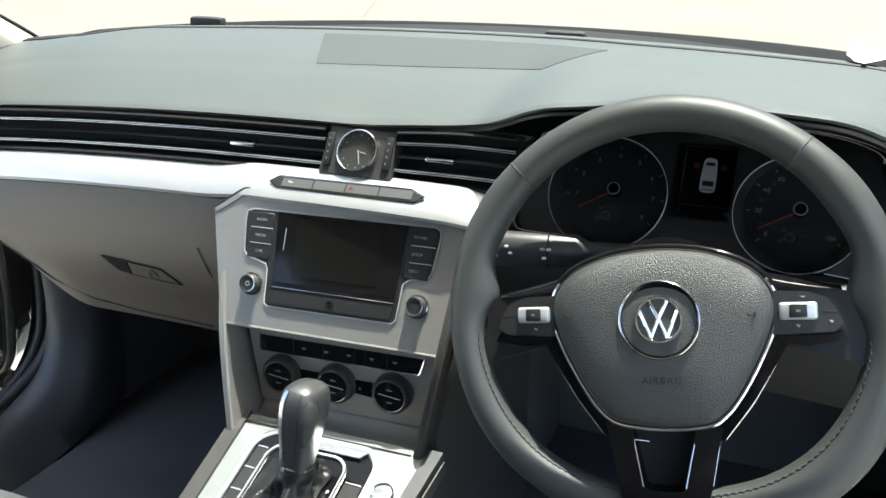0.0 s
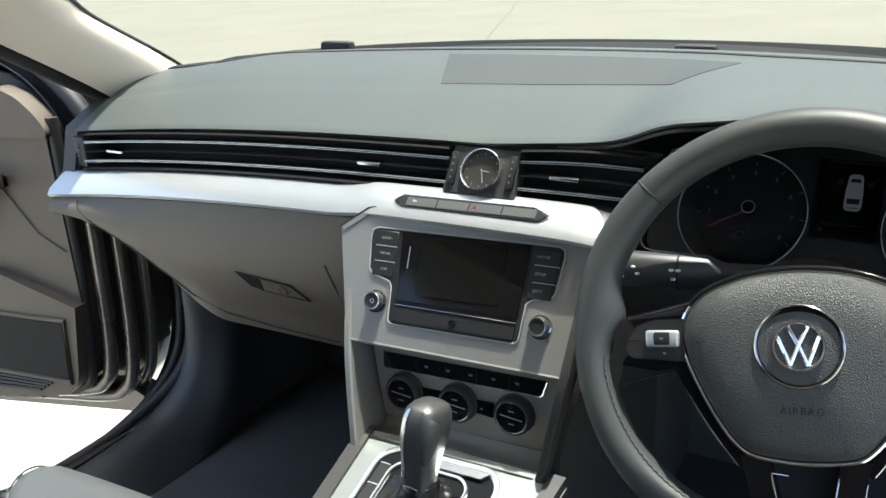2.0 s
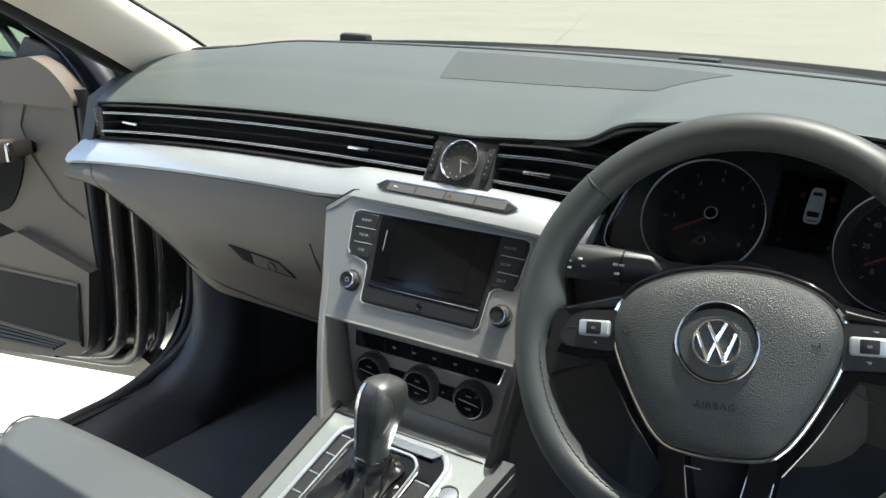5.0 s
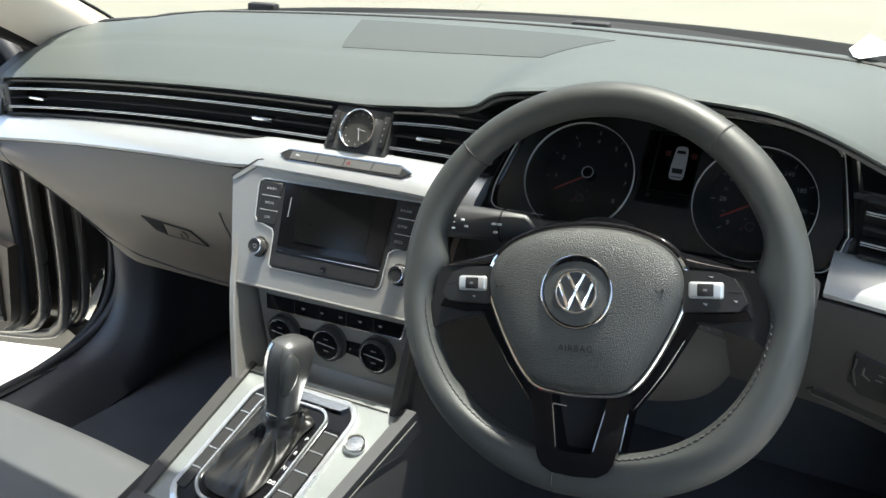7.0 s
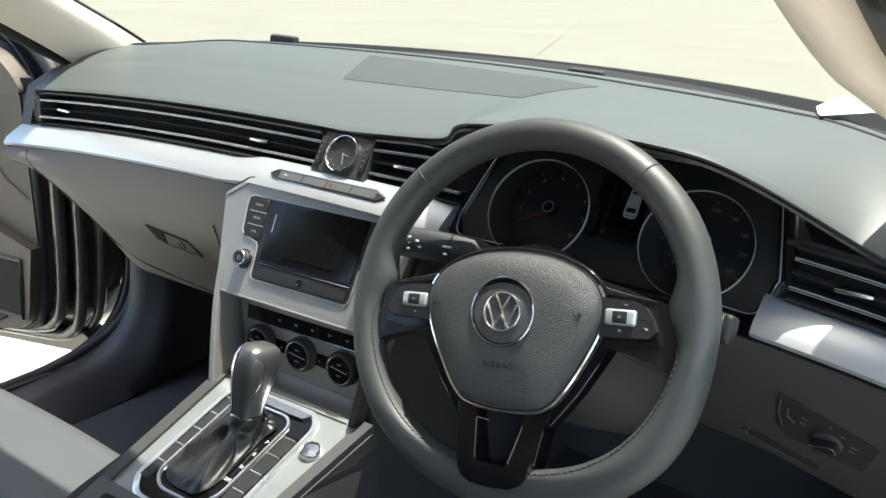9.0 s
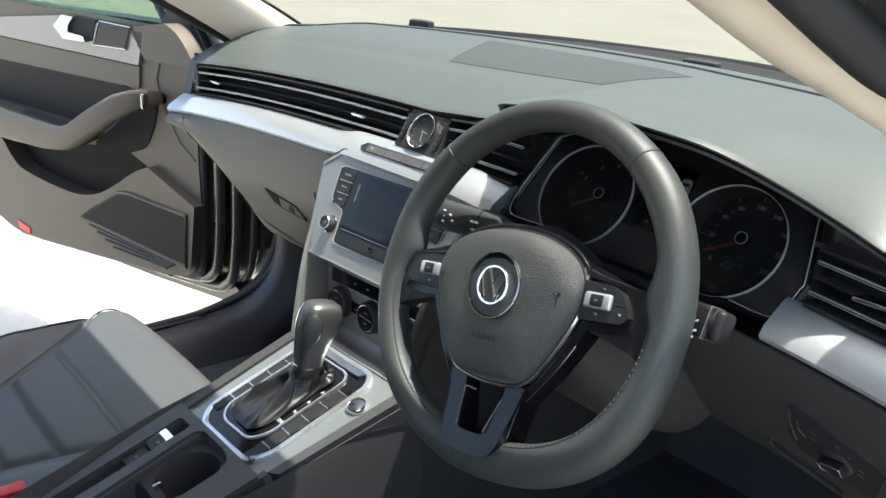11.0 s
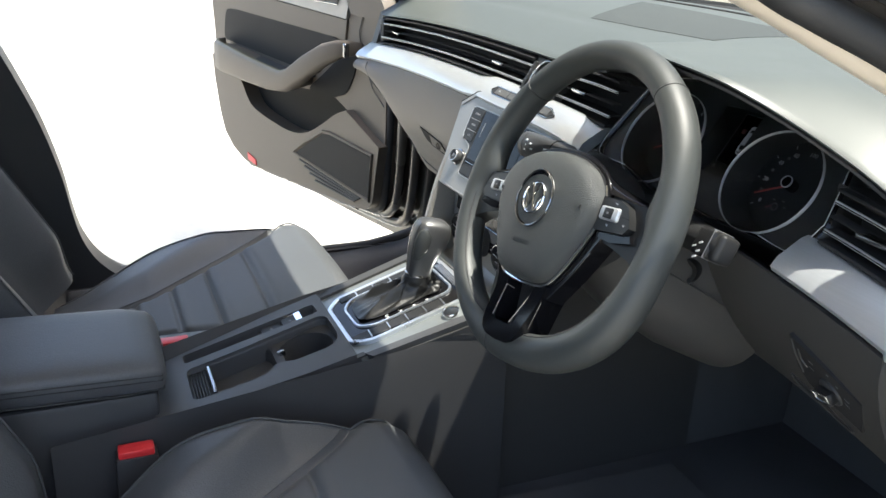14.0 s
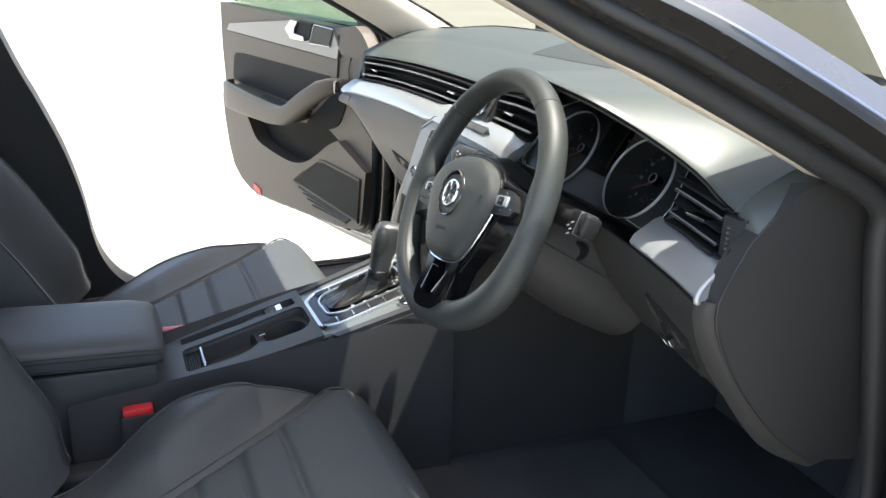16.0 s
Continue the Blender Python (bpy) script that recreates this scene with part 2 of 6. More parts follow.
def tube(pts, r, k=10, closed=False, m=None, flat=1.0, up=None):
    """A round or flattened bar along pts; r may be a list."""
    P = [Vector(p) for p in pts]
    n, rings = len(P), []
    side = None
    for i, p in enumerate(P):
        a, b = (P[i - 1], P[(i + 1) % n]) if closed else (P[max(i - 1, 0)], P[min(i + 1, n - 1)])
        t = (b - a).normalized()
        if up is not None:
            side = t.cross(Vector(up)).normalized()
        else:
            side = t.orthogonal().normalized() if side is None else (side - t * side.dot(t)).normalized()
        w = t.cross(side)
        q = r[i] if isinstance(r, (list, tuple)) else r
        rings.append([p + q * (math.cos(2 * math.pi * j / k) * side + flat * math.sin(2 * math.pi * j / k) * w) for j in range(k)])
    if closed:
        rings.append(rings[0])
        bm = loft(rings, cap=False)
        bmesh.ops.remove_doubles(bm, verts=bm.verts, dist=1e-6)
    else:
        bm = loft(rings)
    if m:
        bm.transform(m)
    return bm


def sheet(f, us, vs, thick=0.0):
    bm = bmesh.new()
    g = [[bm.verts.new(f(u, v)) for u in us] for v in vs]
    for a, b in zip(g, g[1:]):
        for i in range(len(us) - 1):
            bm.faces.new((a[i], a[i + 1], b[i + 1], b[i]))
    if thick:
        bmesh.ops.recalc_face_normals(bm, faces=bm.faces)
        bmesh.ops.solidify(bm, geom=bm.faces[:], thickness=thick)
    return bm


def steps(a, b, k):
    return [a + (b - a) * i / k for i in range(k + 1)]


def ease(a, b, x):
    t = min(1, max(0, (x - a) / (b - a)))
    return t * t * (3 - 2 * t)


def write(text, size, m, material, parent=None, name="lettering", depth=0.0004, space=1.0):
    cu = bpy.data.curves.new(name, "FONT")
    cu.body, cu.size, cu.extrude, cu.align_x, cu.align_y, cu.space_character, cu.resolution_u = text, size, depth, "CENTER", "CENTER", space, 2
    tmp = new(name, cu)
    me = bpy.data.meshes.new_from_object(tmp)
    bpy.data.objects.remove(tmp)
    me.transform(m)
    me.materials.append(material)
    ob = new(name, me)
    ob.parent = parent
    return ob


def mirrored(half):
    """A closed outline from its right half, listed from top to bottom."""
    return half + [(-x, y) for x, y in reversed(half) if x > 1e-6]


def at(x, y, z=0.0):
    return Matrix.Translation((x, y, z))


def rounded(poly, r, k=4):
    """The outline poly with its corners rounded by about r."""
    out, n = [], len(poly)
    for i in range(n):
        p = Vector(poly[i])
        a, b = Vector(poly[i - 1]) - p, Vector(poly[(i + 1) % n]) - p
        q = min(r, 0.45 * a.length, 0.45 * b.length)
        a, b = p + a.normalized() * q, p + b.normalized() * q
        for j in range(k + 1):
            t = j / k
            c = a.lerp(p, t).lerp(p.lerp(b, t), t)
            out.append((c.x, c.y))
    return out


def grown(poly, f):
    """The outline scaled about its middle so that it grows by about f metres."""
    cx, cy = sum(p[0] for p in poly) / len(poly), sum(p[1] for p in poly) / len(poly)
    out = []
    for x, y in poly:
        d = Vector((x - cx, y - cy))
        d = d * (1 + f / d.length)
        out.append((cx + d.x, cy + d.y))
    return out


def band(outer, inner, d0, d1, m, soft=0.0008):
    """A flat frame between two outlines with as many points."""
    mix = lambda t: [(a[0] + (b[0] - a[0]) * t, a[1] + (b[1] - a[1]) * t) for a, b in zip(outer, inner)]
    rows = ((outer, d0), (outer, d1 - soft), (mix(0.12), d1), (mix(0.88), d1), (inner, d1 - soft), (inner, d0))
    return loft([[m @ Vector((x, y, d)) for x, y in q] for q, d in rows], cap=False)


def holed(outer, holes, d, m, thick):
    """A plate with openings."""
    bm = bmesh.new()
    es = []
    for q in (outer, *holes):
        vs = [bm.verts.new((x, y, d)) for x, y in q]
        es += [bm.edges.new((vs[i], vs[(i + 1) % len(vs)])) for i in range(len(vs))]
    bmesh.ops.triangle_fill(bm, edges=es, use_beauty=True)
    bmesh.ops.recalc_face_normals(bm, faces=bm.faces)
    if bm.faces and sum(f.normal.z for f in bm.faces) > 0:
        bmesh.ops.reverse_faces(bm, faces=bm.faces)
    bmesh.ops.solidify(bm, geom=bm.faces[:], thickness=thick)
    bm.transform(m)
    return bm


def disc(r, d0, d1, m, k=48):
    return prism([(r * math.cos(2 * math.pi * i / k), r * math.sin(2 * math.pi * i / k)) for i in range(k)], d0, d1, m, 0)


# ---- the dashboard's lines ----
def trim_low(x):
    return 0.165 - 0.03 * abs(x / 0.71) ** 5, 0.862 - 0.025 * (x / 0.71) ** 2


def trim_high(x):
    y, z = trim_low(x)
    return y + 0.034, z + 0.031


def hood_rise(x):
    return ease(0.084, 0.391, x) * (1 - ease(0.481, 0.693, x))


def hood_out(x):
    return ease(0.1285, 0.2517, x) * (1 - ease(0.465, 0.629, x))


def vent_lift(x):
    """The vents between clock and dials stand a little higher."""
    return 0.010 * ease(-0.03, 0.14, x) if x < 0.3 else 0.0


def pad_edge(x):
    h, o = hood_rise(x), hood_out(x)
    return 0.216 - 0.034 * abs(x / 0.69) ** 4 - 0.1095 * o, 0.955 - 0.024 * (x / 0.69) ** 2 + 0.080 * h - 0.036 * (h - o) + vent_lift(x) * (1 - ease(0.14, 0.30, x))


def pad_rear(x):
    return 0.635 - 0.5 * x * x


def pad_point(x, t):
    (y, z), r = pad_edge(x), pad_rear(x)
    zz = 1.016 - 0.02 * ease(0.5, 0.7, abs(x))
    return Vector((x, y + (r - y) * t, z + (zz - z) * (1 - (1 - t) ** 2.2) - 0.0022 * math.exp(-((t - 0.36) / 0.035) ** 2) * (1 - ease(-0.15, 0.10, x))))


# ---- ground and car body ----
tagged(link("ground", sheet(lambda u, v: (u, v, -0.07), steps(-150, 150, 12), steps(-150, 150, 12)), CONCRETE), "pale sunlit concrete yard", "ground", kind="structure")
tagged(link("ground_joint", tube([(-12.0, 26.3, -0.07), (-8.51, 17.93, -0.07), (-7.9, 16.6, -0.07), (-6.9, 14.1, -0.07), (-5.70, 11.21, -0.07), (-4.6, 8.6, -0.07)], 0.011, 6, flat=0.15), CRACK), "dark crack across the concrete", "crack", kind="structure")
tagged(link("floor", rbox(-0.72, 0.72, -1.5, 0.9, 0.22, 0.29, 0.01), CARPET), "black carpeted car floor", "floor", kind="structure")
tagged(link("bulkhead", rbox(-0.72, 0.72, 0.72, 0.80, 0.25, 0.96, 0.01), CARPET), "black lined bulkhead under the dashboard", "bulkhead", kind="structure")
tagged(link("floor_tunnel", rbox(-0.115, 0.130, 0.30, 0.74, 0.27, 0.72, 0.03, 3), CARPET), "black carpeted tunnel between the footwells", "tunnel", kind="structure")
# unseen blocker up to the roof, keeps sky out of glossy parts
tagged(link("rear_wall", rbox(-0.72, 0.72, -1.55, -1.50, 0.25, 1.40, 0.02), SEAT), "unseen dark wall closing the cabin against sky reflections", "wall", kind="structure")


# out of view; front edge set and stepped for where sun should reach
def roof_at(u, v):
    x = 0.66 * u
    y = 0.097 - 1.65 * v - 0.008 * ease(0.205, 0.235, x) * (1 - v) - 0.49 * ease(0.95, 1.0, abs(u)) * (1 - v)
    return (0.66 * u * (1 - 0.08 * v), y, 1.345 + 0.06 * math.sin(math.pi * min(1, 0.25 + v * 0.7)) - 0.04 * u ** 4)


tagged(link("ceiling", sheet(roof_at, steps(-1, 1, 60), steps(0, 1, 12), 0.03), BEIGE), "unseen beige lined car roof", "ceiling", kind="structure")
for sx in (-1, 1):
    side = "passenger" if sx < 0 else "driver"
    tagged(link("kick_panel", rbox(sx * 0.692, sx * 0.725, 0.45, 0.76, 0.24, 0.93, 0.01), CARPET), "black footwell side panel", "panel", kind="structure")
    # front pillar: inner trim, rubber seals, painted flange and outer skin
    mir = lambda p: Vector((sx * p.x, p.y, p.z))
    O = smooth_line([(0.722, 0.322, 0.940), (0.708, 0.225, 0.998), (0.672, 0.075, 1.075), (0.650, 0.006, 1.106), (0.633, -0.037, 1.128), (0.600, -0.235, 1.230), (0.585, -0.420, 1.320)], 5)
    I = smooth_line([(0.714, 0.318, 0.934), (0.690, 0.215, 0.990), (0.655, 0.068, 1.060), (0.626, 0.007, 1.092), (0.602, -0.053, 1.122), (0.575, -0.250, 1.215), (0.560, -0.430, 1.300)], 5)
    rings = []
    for o, i in zip(O, I):
        f = i + (Vector((-0.018, 0.140, 0.034)) if sx > 0 else Vector((0.022, 0.175, 0.029)))
        x = o + Vector((0.004, 0.060, 0.030))
        if sx < 0:
            i = o.lerp(i, 0.12)
        low, out = (-0.004, 0.0) if sx > 0 else (0.014, -0.016)
        rings.append([mir(p) for p in (o, o.lerp(i, 0.5) + Vector((0.002, -0.002, -0.002)), i, i.lerp(f, 0.25) + Vector((-0.010 + out, 0, low)), i.lerp(f, 0.42) + Vector((-0.014 + 1.1 * out, 0, low - 0.002)), i.lerp(f, 0.6) + Vector((-0.015 + out, 0, 0.6 * low - 0.003)), i.lerp(f, 0.85) + Vector((-0.009 + 0.5 * out, 0, 0.3 * low - 0.002)), f, f.lerp(x, 0.5) + Vector((0, 0, 0.006)), x)])
    tagged(link("pillar_trim", loft(rings), PILLAR, angle=70), "pale beige plastic trim on the windscreen pillar", "pillar trim", kind="structure")
    tagged(link("screen_gasket", tube([mir(i + (Vector((-0.019, 0.138, 0.0335)) if sx > 0 else Vector((0.021, 0.173, 0.0285)))) for i in I], 0.0045, 8), RUBBER), "black gasket between pillar trim and windscreen", "gasket", kind="structure")
    low = [(0.750, 0.332, 0.886), (0.750, 0.377, 0.707), (0.752, 0.405, 0.560), (0.765, 0.380, 0.430), (0.785, 0.250, 0.360), (0.790, 0.0, 0.345), (0.790, -1.0, 0.345)]
    top = [(p + Vector((0.034, -0.002, -0.001))).to_tuple() for p in reversed(O[::5])]
    S = smooth_line(top[:-1] + [(0.752, 0.316, 0.945)] + low, 6)
    lowE = [(0.835, 0.375, 0.890), (0.840, 0.420, 0.707), (0.842, 0.440, 0.560), (0.850, 0.400, 0.400), (0.860, 0.250, 0.310), (0.865, 0.0, 0.295), (0.865, -1.0, 0.295)]
    E = smooth_line([(p + Vector((0.095, 0.000, 0.040))).to_tuple() for p in list(reversed(O[::5]))[:-1]] + [(0.818, 0.325, 0.975)] + lowE, 6)
    K = smooth_line([(0.695, 0.47, 0.93), (0.69, 0.46, 0.75), (0.685, 0.455, 0.60), (0.675, 0.43, 0.42), (0.66, 0.34, 0.310), (0.655, 0.18, 0.288), (0.65, -0.1, 0.284), (0.65, -1.0, 0.284)], 6)
    W = smooth_line([(0.748, 0.330, 0.90), (0.748, 0.360, 0.75), (0.750, 0.385, 0.62), (0.760, 0.380, 0.455), (0.772, 0.310, 0.375), (0.782, 0.18, 0.352), (0.786, -0.1, 0.345), (0.786, -1.0, 0.345)], 6)
    rings = []
    for w, k in zip(W, K):
        m1 = w.lerp(k, 0.22) + Vector((0.0, -0.012, 0.016))
        m2 = w.lerp(k, 0.55) + Vector((0.002, -0.016, 0.018))
        m3 = w.lerp(k, 0.82) + Vector((0.004, -0.010, 0.010))
        rings.append([mir(p) for p in (w, m1, m2, m3, k, k + Vector((0.03, 0.12, -0.02)), w + Vector((0.0, 0.07, -0.03)))])
    tagged(link("sill", loft(rings), SILLP, angle=70), "dark grey sill trim curving up to the front pillar", "sill", kind="structure")
    tagged(link("door_seal", tube([mir(p) for p in S], 0.015 if sx > 0 else 0.012, 10), RUBBER), "black rubber seal round the door opening", "seal", kind="structure")
    tagged(link("door_seal", tube([mir(a.lerp(b, 0.50) + Vector((0, -0.003, 0.002))) for a, b in zip(S, E)], 0.008, 10), RUBBER), "thin second rubber seal of the door opening", "seal", kind="structure")
    rings = []
    for a, b in zip(S, E):
        back = Vector((-0.02, 0.07, 0.012)) if b.z > 0.45 else Vector((-0.01, 0.02, -0.06))
        rings.append([mir(p) for p in (a + Vector((-0.034 if a.z > 0.93 else 0.0, 0.008, 0.004)), a + Vector((0, 0.010, 0)), a.lerp(b, 0.30) + Vector((0, 0.012, -0.006)), a.lerp(b, 0.50), a.lerp(b, 0.74) + Vector((0, 0.010, -0.006)), b, b + back, a + back, a + Vector((-0.03, 0.06, 0.01)))])
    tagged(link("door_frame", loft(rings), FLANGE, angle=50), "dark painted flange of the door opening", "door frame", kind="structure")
    rings = []
    for b in E:
        if b.z > 0.5:
            rings.append([mir(b + Vector(q)) for q in ((0.000, 0.004, -0.002), (0.004, 0.008, 0.002), (0.007, 0.014, 0.003), (0.007, 0.022, 0.002), (0.001, 0.032, -0.006), (-0.03, 0.042, -0.02))])
    tagged(link("front_pillar", loft(rings, closed=False), PAINT, angle=60), "dark metallic painted windscreen pillar", "pillar", kind="structure")

# filler box, added to darken the pale gap by the hinge
tagged(link("hinge_gap_filler", rbox(-0.985, -0.80, 0.365, 0.39, 0.80, 0.985, 0.010, 3), RUBBER), "black filler panel beside the open door", "panel", kind="structure")

bp = smooth_line([(-0.76, -0.30, 0.318), (-0.76, -0.387, 0.350), (-0.755, -0.437, 0.395), (-0.75, -0.466, 0.450), (-0.745, -0.480, 0.51), (-0.74, -0.494, 0.60), (-0.735, -0.522, 0.71), (-0.725, -0.562, 0.82), (-0.70, -0.62, 0.97), (-0.64, -0.74, 1.36)], 4)
tagged(link("middle_pillar", loft([[p + Vector(q) for q in ((0.03, 0, 0), (-0.05, 0, 0), (-0.07, -0.06, 0), (-0.07, -0.22, 0), (0.03, -0.22, 0))] for p in bp]), DARK), "black middle pillar behind the passenger door", "pillar", kind="structure")


def screen_at(u, v):
    x = u * (0.72 - 0.10 * v)
    return (x, 0.80 - 0.42 * u * u * (1 - v) - 0.665 * v - 0.49 * ease(0.95, 1.0, abs(u)) * v, 1.0 + 0.345 * v + 0.03 * math.sin(math.pi * v))


ws = tagged(link("windscreen", sheet(screen_at, steps(-1, 1, 60), steps(0, 1, 14)), CLEAR), "clear windscreen glass", "windscreen", kind="structure")
ws.visible_shadow = False


def bonnet_at(u, v):
    return (u * (0.83 - 0.05 * v), 0.86 + 0.95 * v - 0.38 * u * u * (1 - v) - 0.12 * u * u * v, 0.958 - 0.12 * v * v - 0.03 * v - 0.11 * abs(u) ** 5)


tagged(link("bonnet", sheet(bonnet_at, steps(-1, 1, 24), steps(0, 1, 16), 0.004), PAINT), "dark metallic car bonnet", "bonnet", kind="structure")
for sx in (-1, 1):
    tagged(link("front_wing", sheet(lambda u, v: (sx * (0.80 + 0.10 * math.sin(u * math.pi / 2)), 0.44 + 1.3 * v, 0.90 - 0.5 * u * u - 0.10 * v * v - 0.02), steps(0, 1, 8), steps(0, 1, 12), 0.004), PAINT), "dark metallic front wing", "wing", kind="structure")
tagged(link("scuttle", sheet(lambda u, v: (u * 0.71, pad_rear(u * 0.71) - 0.014 + v * 0.22, 1.010 - 0.004 * v + 0.003 * math.sin(v * 9) - 0.014 * abs(u) ** 4), steps(-1, 1, 30), steps(0, 1, 8), 0.006), CAVITY), "black plastic grille below the windscreen", "grille", kind="structure")

# ---- dashboard ----
dash = thing("dashboard", "grey soft-touch car dashboard with silver trim and slatted vents", "dashboard")
xs = steps(-0.69, 0.69, 138)
rows = [-2, -1, 0, 0.012, 0.03] + steps(0.06, 1, 22)


def pad_skin(x, t):
    y, z = pad_edge(x)
    if t == -2:
        return Vector((x, y + 0.008, z - 0.0065))
    if t == -1:
        return Vector((x, y + 0.0015, z - 0.0045))
    if t == 0:
        return Vector((x, y - 0.0008, z - 0.002))
    return pad_point(x, t)


part("top_pad", sheet(pad_skin, xs, rows, 0.004), PAD, dash, "grey soft-touch top pad with a hood over the dials")
part("hood_lining", sheet(lambda x, t: Vector((x, pad_edge(x)[0] + 0.0025 + (0.1095 * hood_out(x) + 0.035) * t, pad_edge(x)[1] - 0.0075 - (0.008 * hood_rise(x)) * t * t)), steps(0.08, 0.68, 60), steps(0, 1, 6), 0.003), DARK, dash, "black lining under the hood")
part("grille_panel", sheet(lambda u, v: pad_point(-0.155 - 0.072 * v + u * (0.316 + 0.126 * v), 0.382 + 0.40 * v + 0.03 * u * (1 - v) - 0.03 * u * v) + Vector((0, 0, 0.0007)), steps(0, 1, 24), steps(0, 1, 12), 0.002), GRILLE, dash, "flat grey panel set in the top pad")
part("pad_groove", tube([pad_point(x, 0.90) + Vector((0, 0, 0.0005)) for x in steps(-0.62, 0.62, 60)], 0.0022, 6), RUBBER, dash, "dark groove along the pad")
for x0, x1 in ((-0.70, 0.186), (0.555, 0.705)):
    n = 60 if x1 < 0.3 else 14
    part("vent_box", sheet(lambda x, t: Vector((x, pad_edge(x)[0] + (0.05 if 0.1 < t < 0.9 else 0.012) + 0.1095 * hood_out(x) - (pad_edge(x)[0] + 0.1095 * hood_out(x) - trim_high(x)[0]) * (1 - t), trim_high(x)[1] - 0.002 + (pad_edge(x)[1] - hood_rise(x) * 0.080 + 0.036 * (hood_rise(x) - hood_out(x)) - 0.006 - trim_high(x)[1]) * t)), steps(x0, x1, n), (0, 0.05, 0.12, 0.5, 0.88, 0.95, 1.0), 0.002), CAVITY, dash, "black vent recess")


def strip(x0, x1, f, name, material, h, d, label, k=50, holder=None):
    """A bar along the dashboard: f gives its middle (y, z)."""
    rings = []
    for x in steps(x0, x1, k):
        y, z = f(x)
        rings.append([(x, y - d, z - h), (x, y - d * 1.3, z), (x, y - d, z + h), (x, y + d, z + h), (x, y + d, z - h)])
    return part(name, loft(rings), material, holder or dash, label)


def slat_line(t, back=0.004):
    return lambda x: (trim_high(x)[0] + (0.216 - 0.034 * abs(x / 0.69) ** 4 - trim_high(x)[0]) * t + back, trim_high(x)[1] + (0.946 - 0.021 * (x / 0.69) ** 2 + vent_lift(x) - trim_high(x)[1]) * t)


VENTS = ((-0.675, -0.053), (0.040, 0.180), (0.568, 0.672))
for x0, x1 in VENTS:
    for t in (0.25, 0.76):
        slat = strip(x0, x1, slat_line(t, 0.0075), "vent_slat", CAVITY, 0.0010, 0.0085, "black slat with a chrome edge")
        strip(x0, x1, slat_line(t, -0.0005), "slat_edge", SILVER, 0.0015, 0.0013, "chrome edge", holder=slat)
    strip(x0, x1, slat_line(0.50, 0.006), "vent_slat", CAVITY, 0.0012, 0.006, "black slat")
    strip(x0, x1, slat_line(0.05, 0.002), "vent_slat", CAVITY, 0.002, 0.005, "black slat")
    strip(x0, x1, slat_line(0.97, 0.002), "vent_slat", CAVITY, 0.0016, 0.005, "black slat")
for x in (-0.615, -0.165, 0.095, 0.625):
    y, z = slat_line(0.5)(x)
    part("vent_tab", rbox(x - 0.017, x + 0.017, y - 0.009, y + 0.006, z - 0.0022, z + 0.0020, 0.0012), STEEL, dash, "silver vent tab")
for x in (-0.688, 0.688):
    y, z = slat_line(0.5)(x)
    part("vent_wheel", rbox(x - 0.013, x + 0.013, y - 0.002, y + 0.03, z - 0.024, z + 0.023, 0.003), DARK, dash, "black vent end piece")
    for k in range(5):
        part("wheel_dot", rbox(x - 0.002, x + 0.002, y - 0.005, y - 0.001, z - 0.014 + k * 0.006, z - 0.011 + k * 0.006, 0.001, 1), FAINT, dash)


def silver(x0, x1, name):
    rings = []
    for x in steps(x0, x1, 60 if x1 - x0 > 0.3 else 16):
        (a, b), (c, d) = trim_low(x), trim_high(x)
        o = 0.009 * (1 - ease(0.12, 0.20, abs(x + 0.01)))
        a, b, c, d = a - 0.67 * o, b + 0.74 * o, c - 0.67 * o, d + 0.74 * o
        k = 0.011 * ease(0.660, 0.706, x)
        rings.append([(x, a + 0.010, b - 0.003), (x, a, b - 0.002), (x, a - 0.003, b + 0.003), (x - 0.3 * k, a + 0.003, b + 0.012), (x - k, c - 0.004, d - 0.002), (x - k, c + 0.004, d), (x - k, c + 0.02, d - 0.004)])
    return part(name, loft(rings), SILVER, dash, "satin silver trim band")


silver(-0.715, 0.178, "trim_band")
silver(0.548, 0.706, "trim_band")
part("trim_end", tube(smooth_line([(0.7035, 0.147, 0.8330), (0.7045, 0.1365, 0.8350), (0.7030, 0.1400, 0.8450), (0.6985, 0.1560, 0.8560), (0.6950, 0.1740, 0.8660)], 4), [0.0025] * 3 + [0.0038] * 13 + [0.0025], 10), SILVER, dash, "rounded bright end of the trim band")
part("vent_end", tube(smooth_line([(0.7010, 0.1690, 0.8690), (0.7020, 0.1800, 0.8900), (0.7020, 0.2000, 0.9140), (0.6980, 0.2080, 0.9200)], 4), 0.0055, 10), GLOSS, dash, "glossy black end of the vent frame")


def glove(x, t):
    a, b = trim_low(x)
    low = 0.80 - 0.145 * ease(-0.71, -0.45, x) if x < 0 else 0.690 - 0.038 * ease(0.55, 0.68, x) - 0.055 * ease(0.675, 0.720, x)
    z = b - 0.005 + (low - b) * min(1, t)
    if x < 0:
        bulge = -0.014 * math.sin(math.pi * min(1, t * 1.3)) + 0.10 * max(0, t - 0.35) ** 1.7
    else:
        bulge = 2.9 * (b - z) ** 1.85 - 0.004
    if t > 1:
        return Vector((x, a + 0.006 + bulge + (t - 1) * 0.8, low + (0.02 if x < 0 else -0.17) * (t - 1)))
    return Vector((x, a + 0.006 + bulge, z))


rows = steps(0, 1, 18) + [1.03, 1.1, 1.3, 1.5]
gb = part("glove_box", sheet(glove, steps(-0.71, -0.165, 40), rows, 0.004), GLOVE, dash, "warm grey glove box front, lightened for bounced light")


